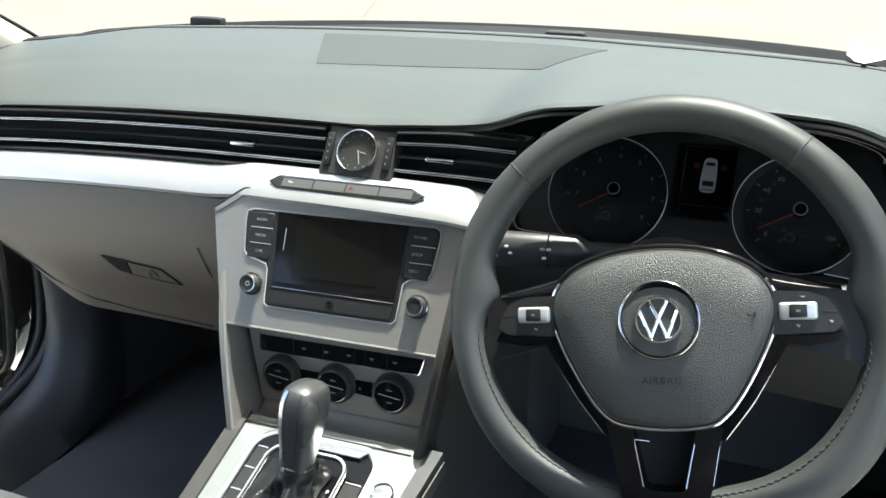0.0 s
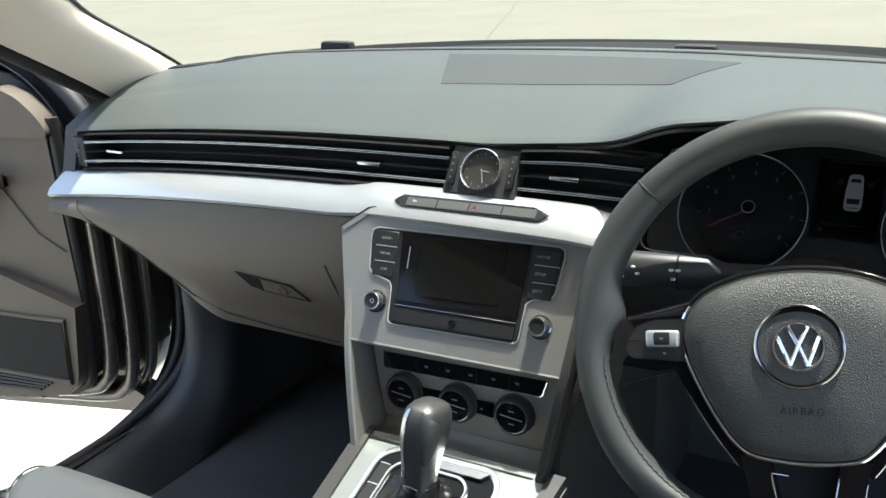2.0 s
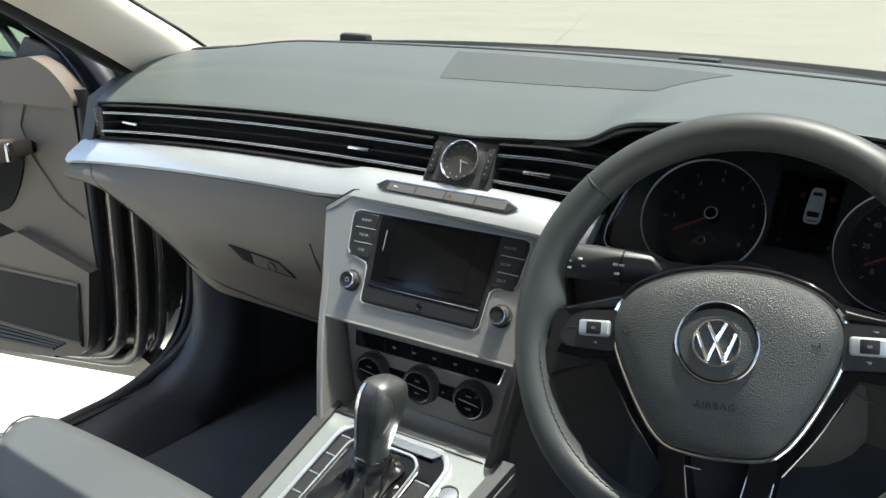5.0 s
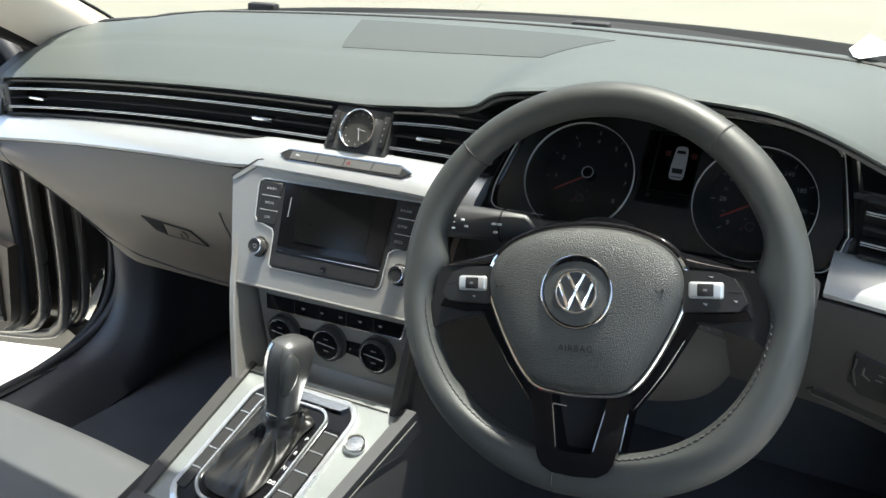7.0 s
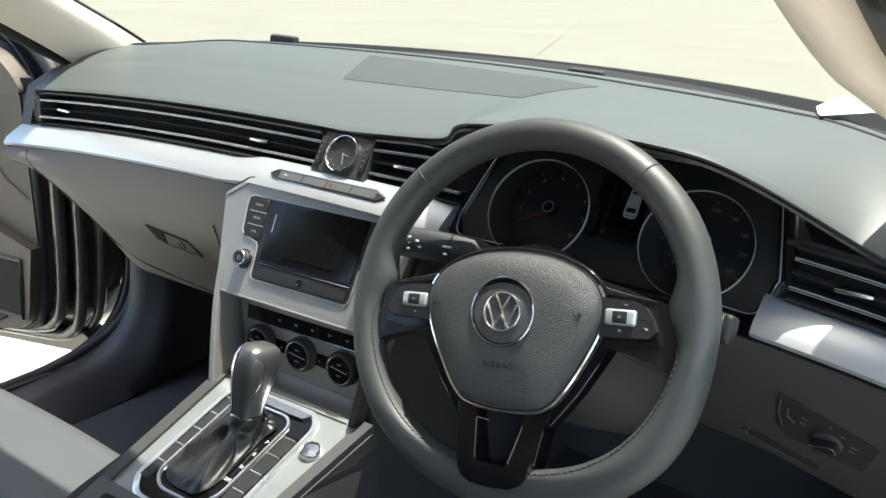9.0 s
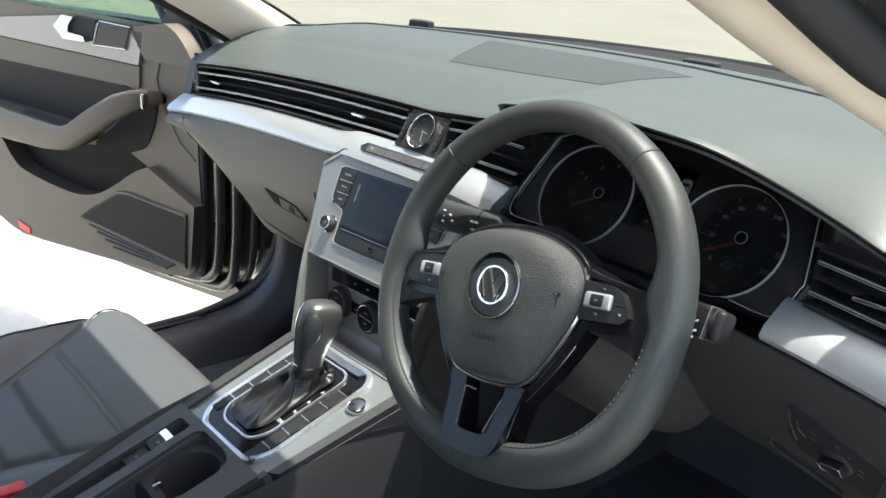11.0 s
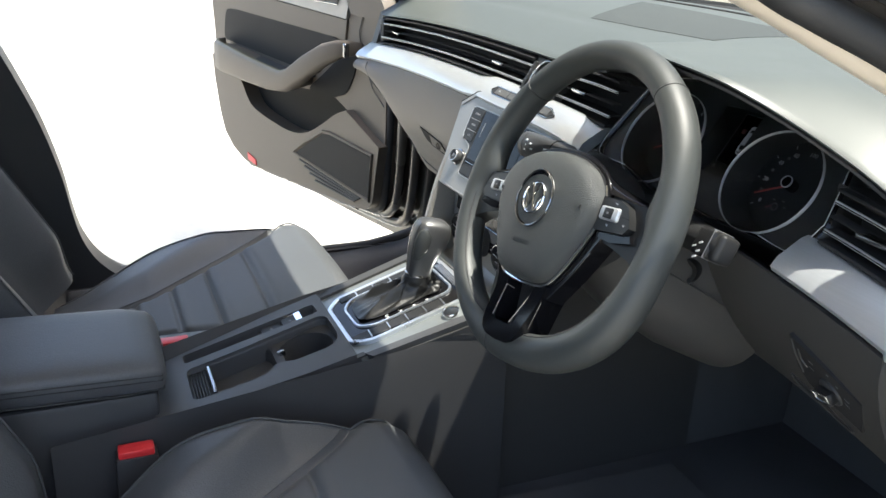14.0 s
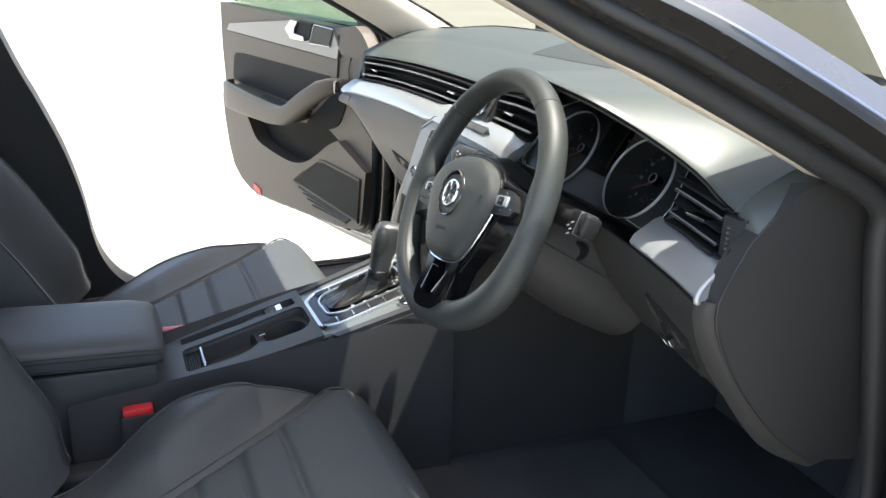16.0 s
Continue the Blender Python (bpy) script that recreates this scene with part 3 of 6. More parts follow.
def glove_basis(x, t):
    """On the panel's skin, x along it and z out of it."""
    p, du, dt = glove(x, t), glove(x + 0.01, t) - glove(x - 0.01, t), glove(x, t + 0.02) - glove(x, t - 0.02)
    n = du.cross(dt)
    return basis(p + n.normalized() * (0.0046 if n.y < 0 else -0.0046), du, n if n.y < 0 else -n)


LT = glove_basis(-0.305, 0.50)
# first line: lid gap; second: dark tube painting the shade of a crease
for line in (((-0.662, 0.10), (-0.655, 0.26), (-0.635, 0.42), (-0.600, 0.58), (-0.555, 0.72), (-0.50, 0.83), (-0.44, 0.90), (-0.36, 0.95), (-0.24, 0.965)), ((-0.208, 0.30), (-0.196, 0.42), (-0.187, 0.62), (-0.184, 0.96))):
    part("lid_seam", tube([glove_basis(x, t).translation + glove_basis(x, t).col[2].to_3d() * 0.0002 for x, t in line], 0.0012, 6), RUBBER, gb, "lid gap, and a dark line for crease shade")
part("latch_edge", tube([(-0.060, 0.013, 0), (0.034, 0.004, 0), (0.058, -0.018, 0), (-0.020, -0.013, 0)], 0.0012, 6, closed=True, m=LT), CAVITY, gb)
# plate on the lid; its black stands for the recess in shade
part("latch_recess", prism([(-0.058, 0.012), (-0.020, 0.009), (-0.020, -0.012), (-0.040, -0.008)], -0.004, 0.0012, LT, 0.0005), VOID, gb, "flat black plate for finger recess shade")
part("latch", prism([(-0.018, 0.008), (0.033, 0.003), (0.054, -0.016), (-0.018, -0.012)], -0.004, 0.0010, LT, 0.0006), LOWER, gb)
part("latch_lock", lathe([(0.0, 0.0), (0.0075, 0.0), (0.0075, 0.0026), (0.006, 0.003), (0.0052, 0.0015), (0.0, 0.0015)], LT @ at(0.018, -0.006), 20), LOWER, gb)
# knee panel and side covers carry the shade in their colour
part("knee_panel", sheet(glove, steps(0.165, 0.702, 60), rows, 0.004), KNEE, dash, "grey knee panel below the wheel, darkened for shade")
edge_in = smooth_line([(0.701, 0.1385, 0.834), (0.701, 0.1375, 0.812), (0.701, 0.153, 0.777), (0.701, 0.198, 0.709), (0.701, 0.248, 0.648), (0.701, 0.289, 0.615), (0.701, 0.342, 0.588)], 4)
edge_out = smooth_line([(0.7215, 0.149, 0.838), (0.7215, 0.151, 0.820), (0.7215, 0.168, 0.780), (0.7215, 0.193, 0.740), (0.7215, 0.231, 0.696), (0.7215, 0.285, 0.647), (0.7215, 0.338, 0.603)], 4)
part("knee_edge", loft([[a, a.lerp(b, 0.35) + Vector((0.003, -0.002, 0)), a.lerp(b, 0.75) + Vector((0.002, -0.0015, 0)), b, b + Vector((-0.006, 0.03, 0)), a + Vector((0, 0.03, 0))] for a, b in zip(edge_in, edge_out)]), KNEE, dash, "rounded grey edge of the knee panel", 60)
ends = {1: [(0.209, 0.930), (0.24, 0.958), (0.42, 0.985), (0.50, 0.90), (0.50, 0.60), (0.40, 0.600)] + [(p.y, p.z) for p in smooth_line([(0, 0.325, 0.614), (0, 0.274, 0.649), (0, 0.216, 0.708), (0, 0.174, 0.767), (0, 0.150, 0.824), (0, 0.162, 0.867), (0, 0.181, 0.903)], 3)],
        -1: [(0.146, 0.838), (0.172, 0.870), (0.190, 0.932), (0.24, 0.958), (0.42, 0.985), (0.50, 0.90), (0.50, 0.80), (0.25, 0.80), (0.185, 0.795), (0.158, 0.800)]}
part("end_shoulder", loft([[pad_point(0.687, t) + Vector((0, 0, -0.001)), pad_point(0.687, t) + Vector((0.016, 0, -0.006)), Vector((0.7225, pad_point(0.687, t).y, pad_point(0.687, t).z - 0.020)), Vector((0.7225, pad_point(0.687, t).y, pad_point(0.687, t).z - 0.060)), pad_point(0.687, t) + Vector((0, 0, -0.060))] for t in steps(0.03, 0.75, 14)]), PAD, dash, "rounded end of the top pad", 70)
part("cap_gap", tube([(0.7235, p[0] - 0.0008, p[1] - 0.0006) for p in ends[1][6:]] + [(0.7235, 0.208, 0.930)], 0.0016, 6), RUBBER, dash, "dark gap round the side cover")
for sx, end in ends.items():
    part("end_cap", prism(end, 0.696, 0.724, Matrix(((0, 0, sx, 0), (1, 0, 0, 0), (0, 1, 0, 0), (0, 0, 0, 1))), 0.008, 3), KNEE, dash, "grey plastic side cover, darkened for shade")

# ---- clock ----
CL = basis((-0.005, 0.203, 0.924), (1, 0.01, 0), (0.01, -0.86, 0.5))
clock = thing("clock", "round analogue clock with chrome rim between the vents", "clock")
part("housing", prism([(-0.046, -0.028), (0.046, -0.030), (0.043, 0.026), (-0.041, 0.028)], -0.02, 0.0, CL, 0.003), DARK, clock)
part("dial", disc(0.0225, -0.004, 0.001, CL), CLOCKFACE, clock)
part("rim", lathe([(0.0232, 0.0), (0.0232, 0.005), (0.0240, 0.0065), (0.0252, 0.0060), (0.0258, 0.0)], CL, 48), CHROME, clock, "polished chrome rim")
for k in range(12):
    a = k * math.pi / 6
    part("hour_mark", rbox(-0.0003, 0.0003, 0.0185, 0.0205, 0.001, 0.0014, 0, 1, CL @ Matrix.Rotation(-a, 4, "Z")), DIM, clock)
for a, l in ((165, 0.015), (100, 0.010)):
    part("clock_pointer", rbox(-0.0004, 0.0004, -0.002, l, 0.0016, 0.0021, 0, 1, CL @ Matrix.Rotation(radians(-a), 4, "Z")), DIM, clock)
for sx in (-1, 1):
    part("vent_wheel", rbox(sx * 0.0375 - 0.005, sx * 0.0375 + 0.005, -0.020, 0.020, -0.004, 0.0035, 0.002, 2, CL), BUTTON, clock, "black ribbed thumb wheel")
    for k in range(4):
        part("wheel_dot", rbox(sx * 0.0375 - 0.0008, sx * 0.0375 + 0.0008, -0.013 + k * 0.008, -0.0105 + k * 0.008, 0.0035, 0.0042, 0, 1, CL), FAINT, clock)

# ---- hazard and key strip ----
HZ = basis((-0.008, 0.1715, 0.8872), (1, 0.015, 0.014), (0.0, -0.67, 0.74))
keys = thing("switch_strip", "dark grey key strip with hazard switch in the silver trim", "switch strip")
part("base", prism([(-0.096, 0.0), (-0.086, 0.0075), (0.080, 0.0070), (0.097, 0.0), (0.088, -0.0075), (-0.084, -0.0065)], -0.008, 0.0022, HZ, 0.0008), BUTTON, keys)
part("strip_edge", tube([(x, y, 0.0018) for x, y in ((-0.0975, 0.0), (-0.087, 0.0085), (0.081, 0.0080), (0.099, 0.0), (0.089, -0.0085), (-0.085, -0.0075))], 0.0009, 6, closed=True, m=HZ), DCHROME, keys, "thin bright edge")
for k in range(4):
    x = -0.080 + 0.0415 * k
    part("key", prism([(x, 0.0058), (x + 0.040, 0.0058), (x + 0.040, -0.0056), (x, -0.0052)], 0.0010, 0.0030, HZ, 0.0006, 1), STRIPK, keys)
part("hazard_mark", prism([(0.006, -0.0015), (0.013, -0.0015), (0.0095, 0.0035)], 0.0030, 0.0033, HZ, 0), DULLRED, keys, "dull red triangle mark")
part("key_mark", prism([(-0.072, 0.000), (-0.066, 0.000), (-0.066, 0.0012), (-0.072, 0.003)], 0.0030, 0.0033, HZ, 0), DIM, keys)

# ---- centre stack ----
N1 = (0.066, -1.0, 0.457)
ST = basis((0, 0.1356, 0.80), (1, 0.066, 0), N1)
stack = thing("centre_stack", "champagne metal centre console face round the radio", "centre console")
face = [(-0.1700, 0.0570), (-0.1660, 0.0625), (-0.1360, 0.0815), (-0.1290, 0.0835), (0.1170, 0.0790), (0.1250, 0.0765), (0.1480, 0.0640), (0.1385, -0.0755), (-0.1405, -0.0745)]
part("face_plate", prism(face, -0.045, 0.0, ST, 0.003, 3), CHAMP, stack)
part("upper_lip", prism([(-0.1690, 0.0575), (-0.1350, 0.0822), (-0.1290, 0.0838), (0.1170, 0.0792), (0.1250, 0.0768), (0.1470, 0.0645), (0.1415, 0.0625), (0.1235, 0.0722), (0.1160, 0.0742), (-0.1285, 0.0775), (-0.1330, 0.0762), (-0.1645, 0.0540)], -0.01, 0.0016, ST, 0.0012, 2), CHAMP, stack, "raised edge of the console face")
part("lip_gap", tube([(x, y, 0.0008) for x, y in ((-0.1705, 0.0585), (-0.1355, 0.0838), (-0.1290, 0.0853), (0.1175, 0.0807), (0.1255, 0.0783), (0.1480, 0.0660))], 0.0012, 6, m=ST), RUBBER, stack, "dark gap under the trim band")
part("face_foot", tube([(-0.1400, -0.0750, -0.001), (0.1380, -0.0758, -0.001)], 0.0022, 8, m=ST), CHAMP, stack, "rolled lower edge")
S2 = basis((0.004, 0.122, 0.68), (1, 0.03, 0), (0.03, -1.0, 0.06))
part("lower_plate", prism([(-0.125, 0.062), (0.127, 0.062), (0.108, -0.048), (-0.106, -0.052)], -0.03, 0.0, S2, 0.003), CHAMP, stack)
part("plate_groove", tube([(-0.122, 0.0405, 0.0004), (0.123, 0.0465, 0.0004)], 0.0012, 6, m=S2), RUBBER, stack, "dark line above the key bar")
part("lower_curve", loft([[S2 @ Vector((x * (1 - 0.0012 * k), y, d)) for x in (-0.106, 0.108)] + [S2 @ Vector((x * (1 - 0.0012 * k), y - 0.012, d - 0.004)) for x in (0.108, -0.106)] for k, (y, d) in enumerate(((-0.046, -0.003), (-0.054, -0.005), (-0.062, 0.001), (-0.067, 0.012), (-0.066, 0.026), (-0.060, 0.042)))]), CHAMP, stack, "champagne recess below the dials")
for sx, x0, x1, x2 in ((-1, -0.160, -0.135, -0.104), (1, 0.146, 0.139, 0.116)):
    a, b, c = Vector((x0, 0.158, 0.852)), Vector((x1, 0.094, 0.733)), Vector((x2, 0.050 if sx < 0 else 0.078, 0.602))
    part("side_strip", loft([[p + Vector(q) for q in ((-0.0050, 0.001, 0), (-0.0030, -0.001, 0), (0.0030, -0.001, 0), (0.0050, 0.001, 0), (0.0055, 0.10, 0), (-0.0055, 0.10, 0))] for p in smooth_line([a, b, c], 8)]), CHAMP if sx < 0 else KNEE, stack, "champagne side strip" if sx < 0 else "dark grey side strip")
    part("side_wall", loft([[p + Vector(q) for q in ((-0.004, 0.012, 0), (0.004, 0.012, 0), (0.004, 0.40, 0), (-0.004, 0.40, 0))] for p in smooth_line([a + Vector((sx * 0.012, 0.01, 0)), b + Vector((sx * 0.012, 0.01, 0)), c + Vector((sx * 0.012, 0.01, 0)), c + Vector((sx * 0.012, 0.01, -0.32))], 4)]), KNEE, stack, "dark grey console side")

radio = thing("infotainment_unit", "black car radio with dark screen, keys and two knobs", "car radio")
out = [(-0.1255, 0.0500), (-0.1245, 0.0580), (-0.1170, 0.0615), (0.1070, 0.0635), (0.1140, 0.0605), (0.1155, 0.0530), (0.1105, 0.0135), (0.1075, 0.0080), (0.0850, 0.0020), (0.0790, -0.0030), (0.0762, -0.0430), (0.0715, -0.0478), (-0.0820, -0.0490), (-0.0872, -0.0455), (-0.0892, -0.0060), (-0.0920, -0.0005), (-0.1175, 0.0070), (-0.1222, 0.0125)]
part("chrome_edge", tube([(x, y, 0.0008) for x, y in out], 0.0012, 8, closed=True, m=ST), RINGP, radio, "thin bright outline")
part("body", prism(out, -0.03, 0.0012, ST, 0.001), BUTTON, radio)
part("screen_frame", prism([(-0.0835, 0.0605), (0.0760, 0.0618), (0.0715, -0.0205), (-0.0785, -0.0195)], 0.0008, 0.0030, ST, 0.001), GLOSS, radio, "glossy black screen surround")
part("screen", prism([(-0.0580, 0.0560), (0.0495, 0.0575), (0.0480, -0.0100), (-0.0560, -0.0110)], 0.0020, 0.0036, ST, 0.0005, 1), SCREEN, radio, "dark switched-off screen")
part("screen_foot", prism([(-0.0770, -0.0135), (0.0700, -0.0140), (0.0712, -0.0200), (-0.0782, -0.0192)], 0.0028, 0.0042, ST, 0.0006), GLOSS, radio, "bevelled lower screen edge")
part("screen_line", rbox(-0.0712, -0.0704, 0.018, 0.043, 0.0030, 0.0035, 0, 1, ST), DIM, radio)
part("slot_line", rbox(-0.0795, 0.0712, -0.0262, -0.0246, 0.001, 0.0030, 0.0005, 1, ST), DCHROME, radio, "thin bright line")
part("slot_cover", prism([(-0.0795, -0.0295), (0.0710, -0.0295), (0.0695, -0.0440), (-0.0798, -0.0448)], 0.001, 0.0036, ST, 0.002), BUTTON, radio)
part("cover_button", lathe([(0, 0.0040), (0.0024, 0.0042), (0.0032, 0.0052), (0.0040, 0.0052), (0.0044, 0.0032), (0, 0.003)], ST @ at(-0.004, -0.0370), 20), GLOSS, radio)
for k, (a, b) in enumerate((("RADIO", "PHONE"), ("MEDIA", "SETUP"), ("CAR", "EJECT"))):
    for word, x0, x1, yc in ((a, -0.1205 + 0.0015 * k, -0.0885, (0.0500, 0.0317, 0.0135)[k]), (b, 0.0790, 0.1110 - 0.0022 * k, (0.0500, 0.0310, 0.0125)[k])):
        q = (x1 - x0) / 2
        key = part("key", rbox(x0, x1, yc - 0.0086, yc + 0.0086, 0.0008, 0.0026, 0.0008, 1, ST), BUTTON, radio)
        write(word, 0.0046, ST @ at((x0 + x1) / 2 + (0.001 if word == a else -0.003), yc, 0.0027), DIALP, key)
        if k < 2:
            part("key_gap", rbox(x0 + 0.004, x1, yc - 0.0098, yc - 0.0088, 0.0012, 0.0031, 0, 1, ST), DIM, radio, "thin bright line")
for x, z in ((-0.1062, -0.0256), (0.0985, -0.0252)):
    km = ST @ at(x, z)
    kn = part("knob", lathe([(0.0112, 0.0), (0.0110, 0.0095), (0.0104, 0.0115), (0.0090, 0.0120), (0.0088, 0.0108), (0.0, 0.0108)], km, 36), KNOB, radio, "dark satin knob")
    part("knob_rim", lathe([(0.0086, 0.0108), (0.0088, 0.0124), (0.0096, 0.0126), (0.0102, 0.0116)], km, 36), STEEL, kn, "bright knob rim")
    part("knob_cap", lathe([(0.0, 0.0112), (0.0074, 0.0112), (0.0078, 0.0104)], km, 32), BUTTON, kn, "black cap")
    part("knob_collar", lathe([(0.0112, 0.0), (0.0136, 0.0), (0.0132, 0.0026), (0.0114, 0.0032)], km, 36), DCHROME, kn, "bright metal collar")
    if x < 0:
        part("knob_mark", lathe([(0.0020, 0.0110), (0.0024, 0.0115), (0.0028, 0.0110)], km, 20), DIM, kn)

clim = thing("climate_panel", "climate control panel with three round dials", "control panel")
part("key_bar", prism([(-0.1035, 0.0315), (0.1045, 0.0365), (0.0985, 0.0175), (-0.1035, 0.0120)], -0.004, 0.0015, S2, 0.001), GLOSS, clim, "glossy black key bar")
part("bar_edge", tube([(-0.1045, 0.0330, 0.001), (-0.1050, 0.0130, 0.001), (-0.1025, 0.0110, 0.001), (0.0975, 0.0165, 0.001), (0.1000, 0.0180, 0.001), (0.1062, 0.0370, 0.001)], 0.0009, 8, m=S2), DCHROME, clim, "thin bright edge")
part("bar_end", tube([(0.0985, 0.0165, 0.0012), (0.1010, 0.0190, 0.0014), (0.1060, 0.0350, 0.0012)], 0.0014, 8, m=S2), CHROME, clim, "bright end of the key bar")
for k in range(5):
    x = -0.046 + 0.029 * k
    part("bar_mark", prism([(x - 0.003, 0.0245 + 0.0008 * k), (x + 0.003, 0.0245 + 0.0008 * k), (x + 0.002, 0.0222 + 0.0008 * k), (x - 0.001, 0.0215 + 0.0008 * k)], 0.0015, 0.0018, S2, 0), FAINT, clim)
for k in range(4):
    x = -0.060 + 0.040 * k
    part("bar_gap", rbox(x - 0.0003, x + 0.0003, 0.0125 + 0.0010 * k, 0.0310 + 0.0012 * k, 0.0012, 0.0017, 0, 1, S2), CAVITY, clim)
for x0, x1 in ((-0.0520, -0.0180), (0.0150, 0.0420)):
    part("rocker", prism([(x0, -0.0045), (x1, -0.0040), (x1 - 0.001, -0.0225), (x0, -0.0205)], -0.004, 0.0022, S2, 0.0018), GLOSS, clim, "black rocker key")
    part("rocker_mark", rbox(x0 + 0.010, x0 + 0.013, -0.0150, -0.0130, 0.0022, 0.0025, 0, 1, S2), FAINT, clim)
for k, x in enumerate((-0.0745, -0.0025, 0.0685)):
    dm = S2 @ at(x, -0.0130 + 0.0014 * k)
    dl = part("dial", lathe([(0.0240, 0.0), (0.0240, 0.002), (0.0225, 0.003), (0.0216, 0.012), (0.0205, 0.0135), (0.0, 0.0135)], dm, 40), DARK, clim, "black ribbed dial")
    for j in range(36):
        part("dial_rib", rbox(0.0217, 0.0230, -0.0006, 0.0006, 0.003, 0.0118, 0, 1, dm @ Matrix.Rotation(j * math.pi / 18, 4, "Z")), DARK, dl)
    part("dial_ring", lathe([(0.0180, 0.0132), (0.0182, 0.0146), (0.0190, 0.0144), (0.0192, 0.0128)], dm, 44), STEEL, dl, "chrome ring")
    part("dial_face", disc(0.0180, 0.0125, 0.0138, dm), GLOSS, dl)
    part("dial_mark", rbox(-0.0135, 0.0135, -0.0004, 0.0004, 0.0138, 0.0142, 0, 1, dm @ Matrix.Rotation(-0.10, 4, "Z")), DIM, dl)
    for yy in (0.0068, -0.0085):
        part("dial_print", rbox(-0.0035, 0.0035, yy, yy + 0.0015, 0.0138, 0.0141, 0, 1, dm), FAINT, dl)

# ---- instrument cluster ----
ic = thing("instrument_cluster", "instrument cluster with two round dials and a small display", "instrument cluster")
G2 = basis((0.372, 0.211, 0.902), (1, 0, 0), (0, -1, 0.64))
half_l = [(-0.118, -0.0462), (-0.170, -0.0475), (-0.1815, -0.0430), (-0.1845, -0.0350), (-0.1835, -0.012), (-0.1660, 0.0560), (-0.1590, 0.0640), (-0.128, 0.0790), (-0.100, 0.0855), (-0.060, 0.0895)]
half_r = [(0.040, 0.0905), (0.085, 0.0890), (0.120, 0.0855), (0.152, 0.0765), (0.1640, 0.0680), (0.1690, 0.0560), (0.1840, -0.0080), (0.1835, -0.0180), (0.1775, -0.0420), (0.1700, -0.0515), (0.158, -0.0530), (0.125, -0.0510)]
lens = [(p.x, p.y) for p in smooth_line([(x, y, 0) for x, y in half_l + half_r], 3)] + [(0.06, -0.056), (-0.06, -0.056)]
part("outline", tube([(x, y, 0.0015) for x, y in lens[:-2]], 0.0006, 8, m=G2), RINGP, ic, "thin chrome outline")
wall = [[G2 @ Vector((x * s, (y - 0.02) * s + 0.02, d)) for x, y in lens] for s, d in ((1.03, -0.001), (1.012, 0.0012), (1.0, 0.001), (0.985, -0.002), (0.975, -0.003))]
part("surround", loft(wall, cap=False), GLOSS, ic, "glossy black surround")
part("binnacle", loft([[G2 @ Vector((x * s, (y - 0.02) * s + 0.02, d)) for x, y in lens] for s, d in ((1.028, 0.000), (1.055, -0.004), (1.075, -0.02), (1.10, -0.12))], cap=False), PODB, ic, "satin black binnacle")
DIALS = ((-0.0915, 0.0045, 0.0618, "rev"), (0.0945, 0.0045, 0.0596, "speed"))
# face plate with two round openings: rings of the plate's edge drawn in to each dial
plate = bmesh.new()
ov = [plate.verts.new((x * 0.977, (y - 0.02) * 0.977 + 0.02, -0.003)) for x, y in lens]
oe = [plate.edges.new((ov[i], ov[(i + 1) % len(ov)])) for i in range(len(ov))]
he = []
for cx, cy, r, _ in DIALS:
    hv = [plate.verts.new((cx + r * math.cos(2 * math.pi * k / 56), cy + max(-0.0565 - cy, r * math.sin(2 * math.pi * k / 56)), -0.003)) for k in range(56)]
    he += [plate.edges.new((hv[i], hv[(i + 1) % 56])) for i in range(56)]
hv = [plate.verts.new((x, y, -0.003)) for x, y in ((-0.0270, -0.012), (0.0320, -0.012), (0.0320, 0.070), (-0.0270, 0.070))]
he += [plate.edges.new((hv[i], hv[(i + 1) % 4])) for i in range(4)]
bmesh.ops.triangle_fill(plate, edges=oe + he, use_beauty=True)
plate.transform(G2)
part("face_plate", plate, PLATE, ic, "satin black face plate round the dials")
part("back_plate", prism(lens, -0.075, -0.065, G2, 0), CAVITY, ic)
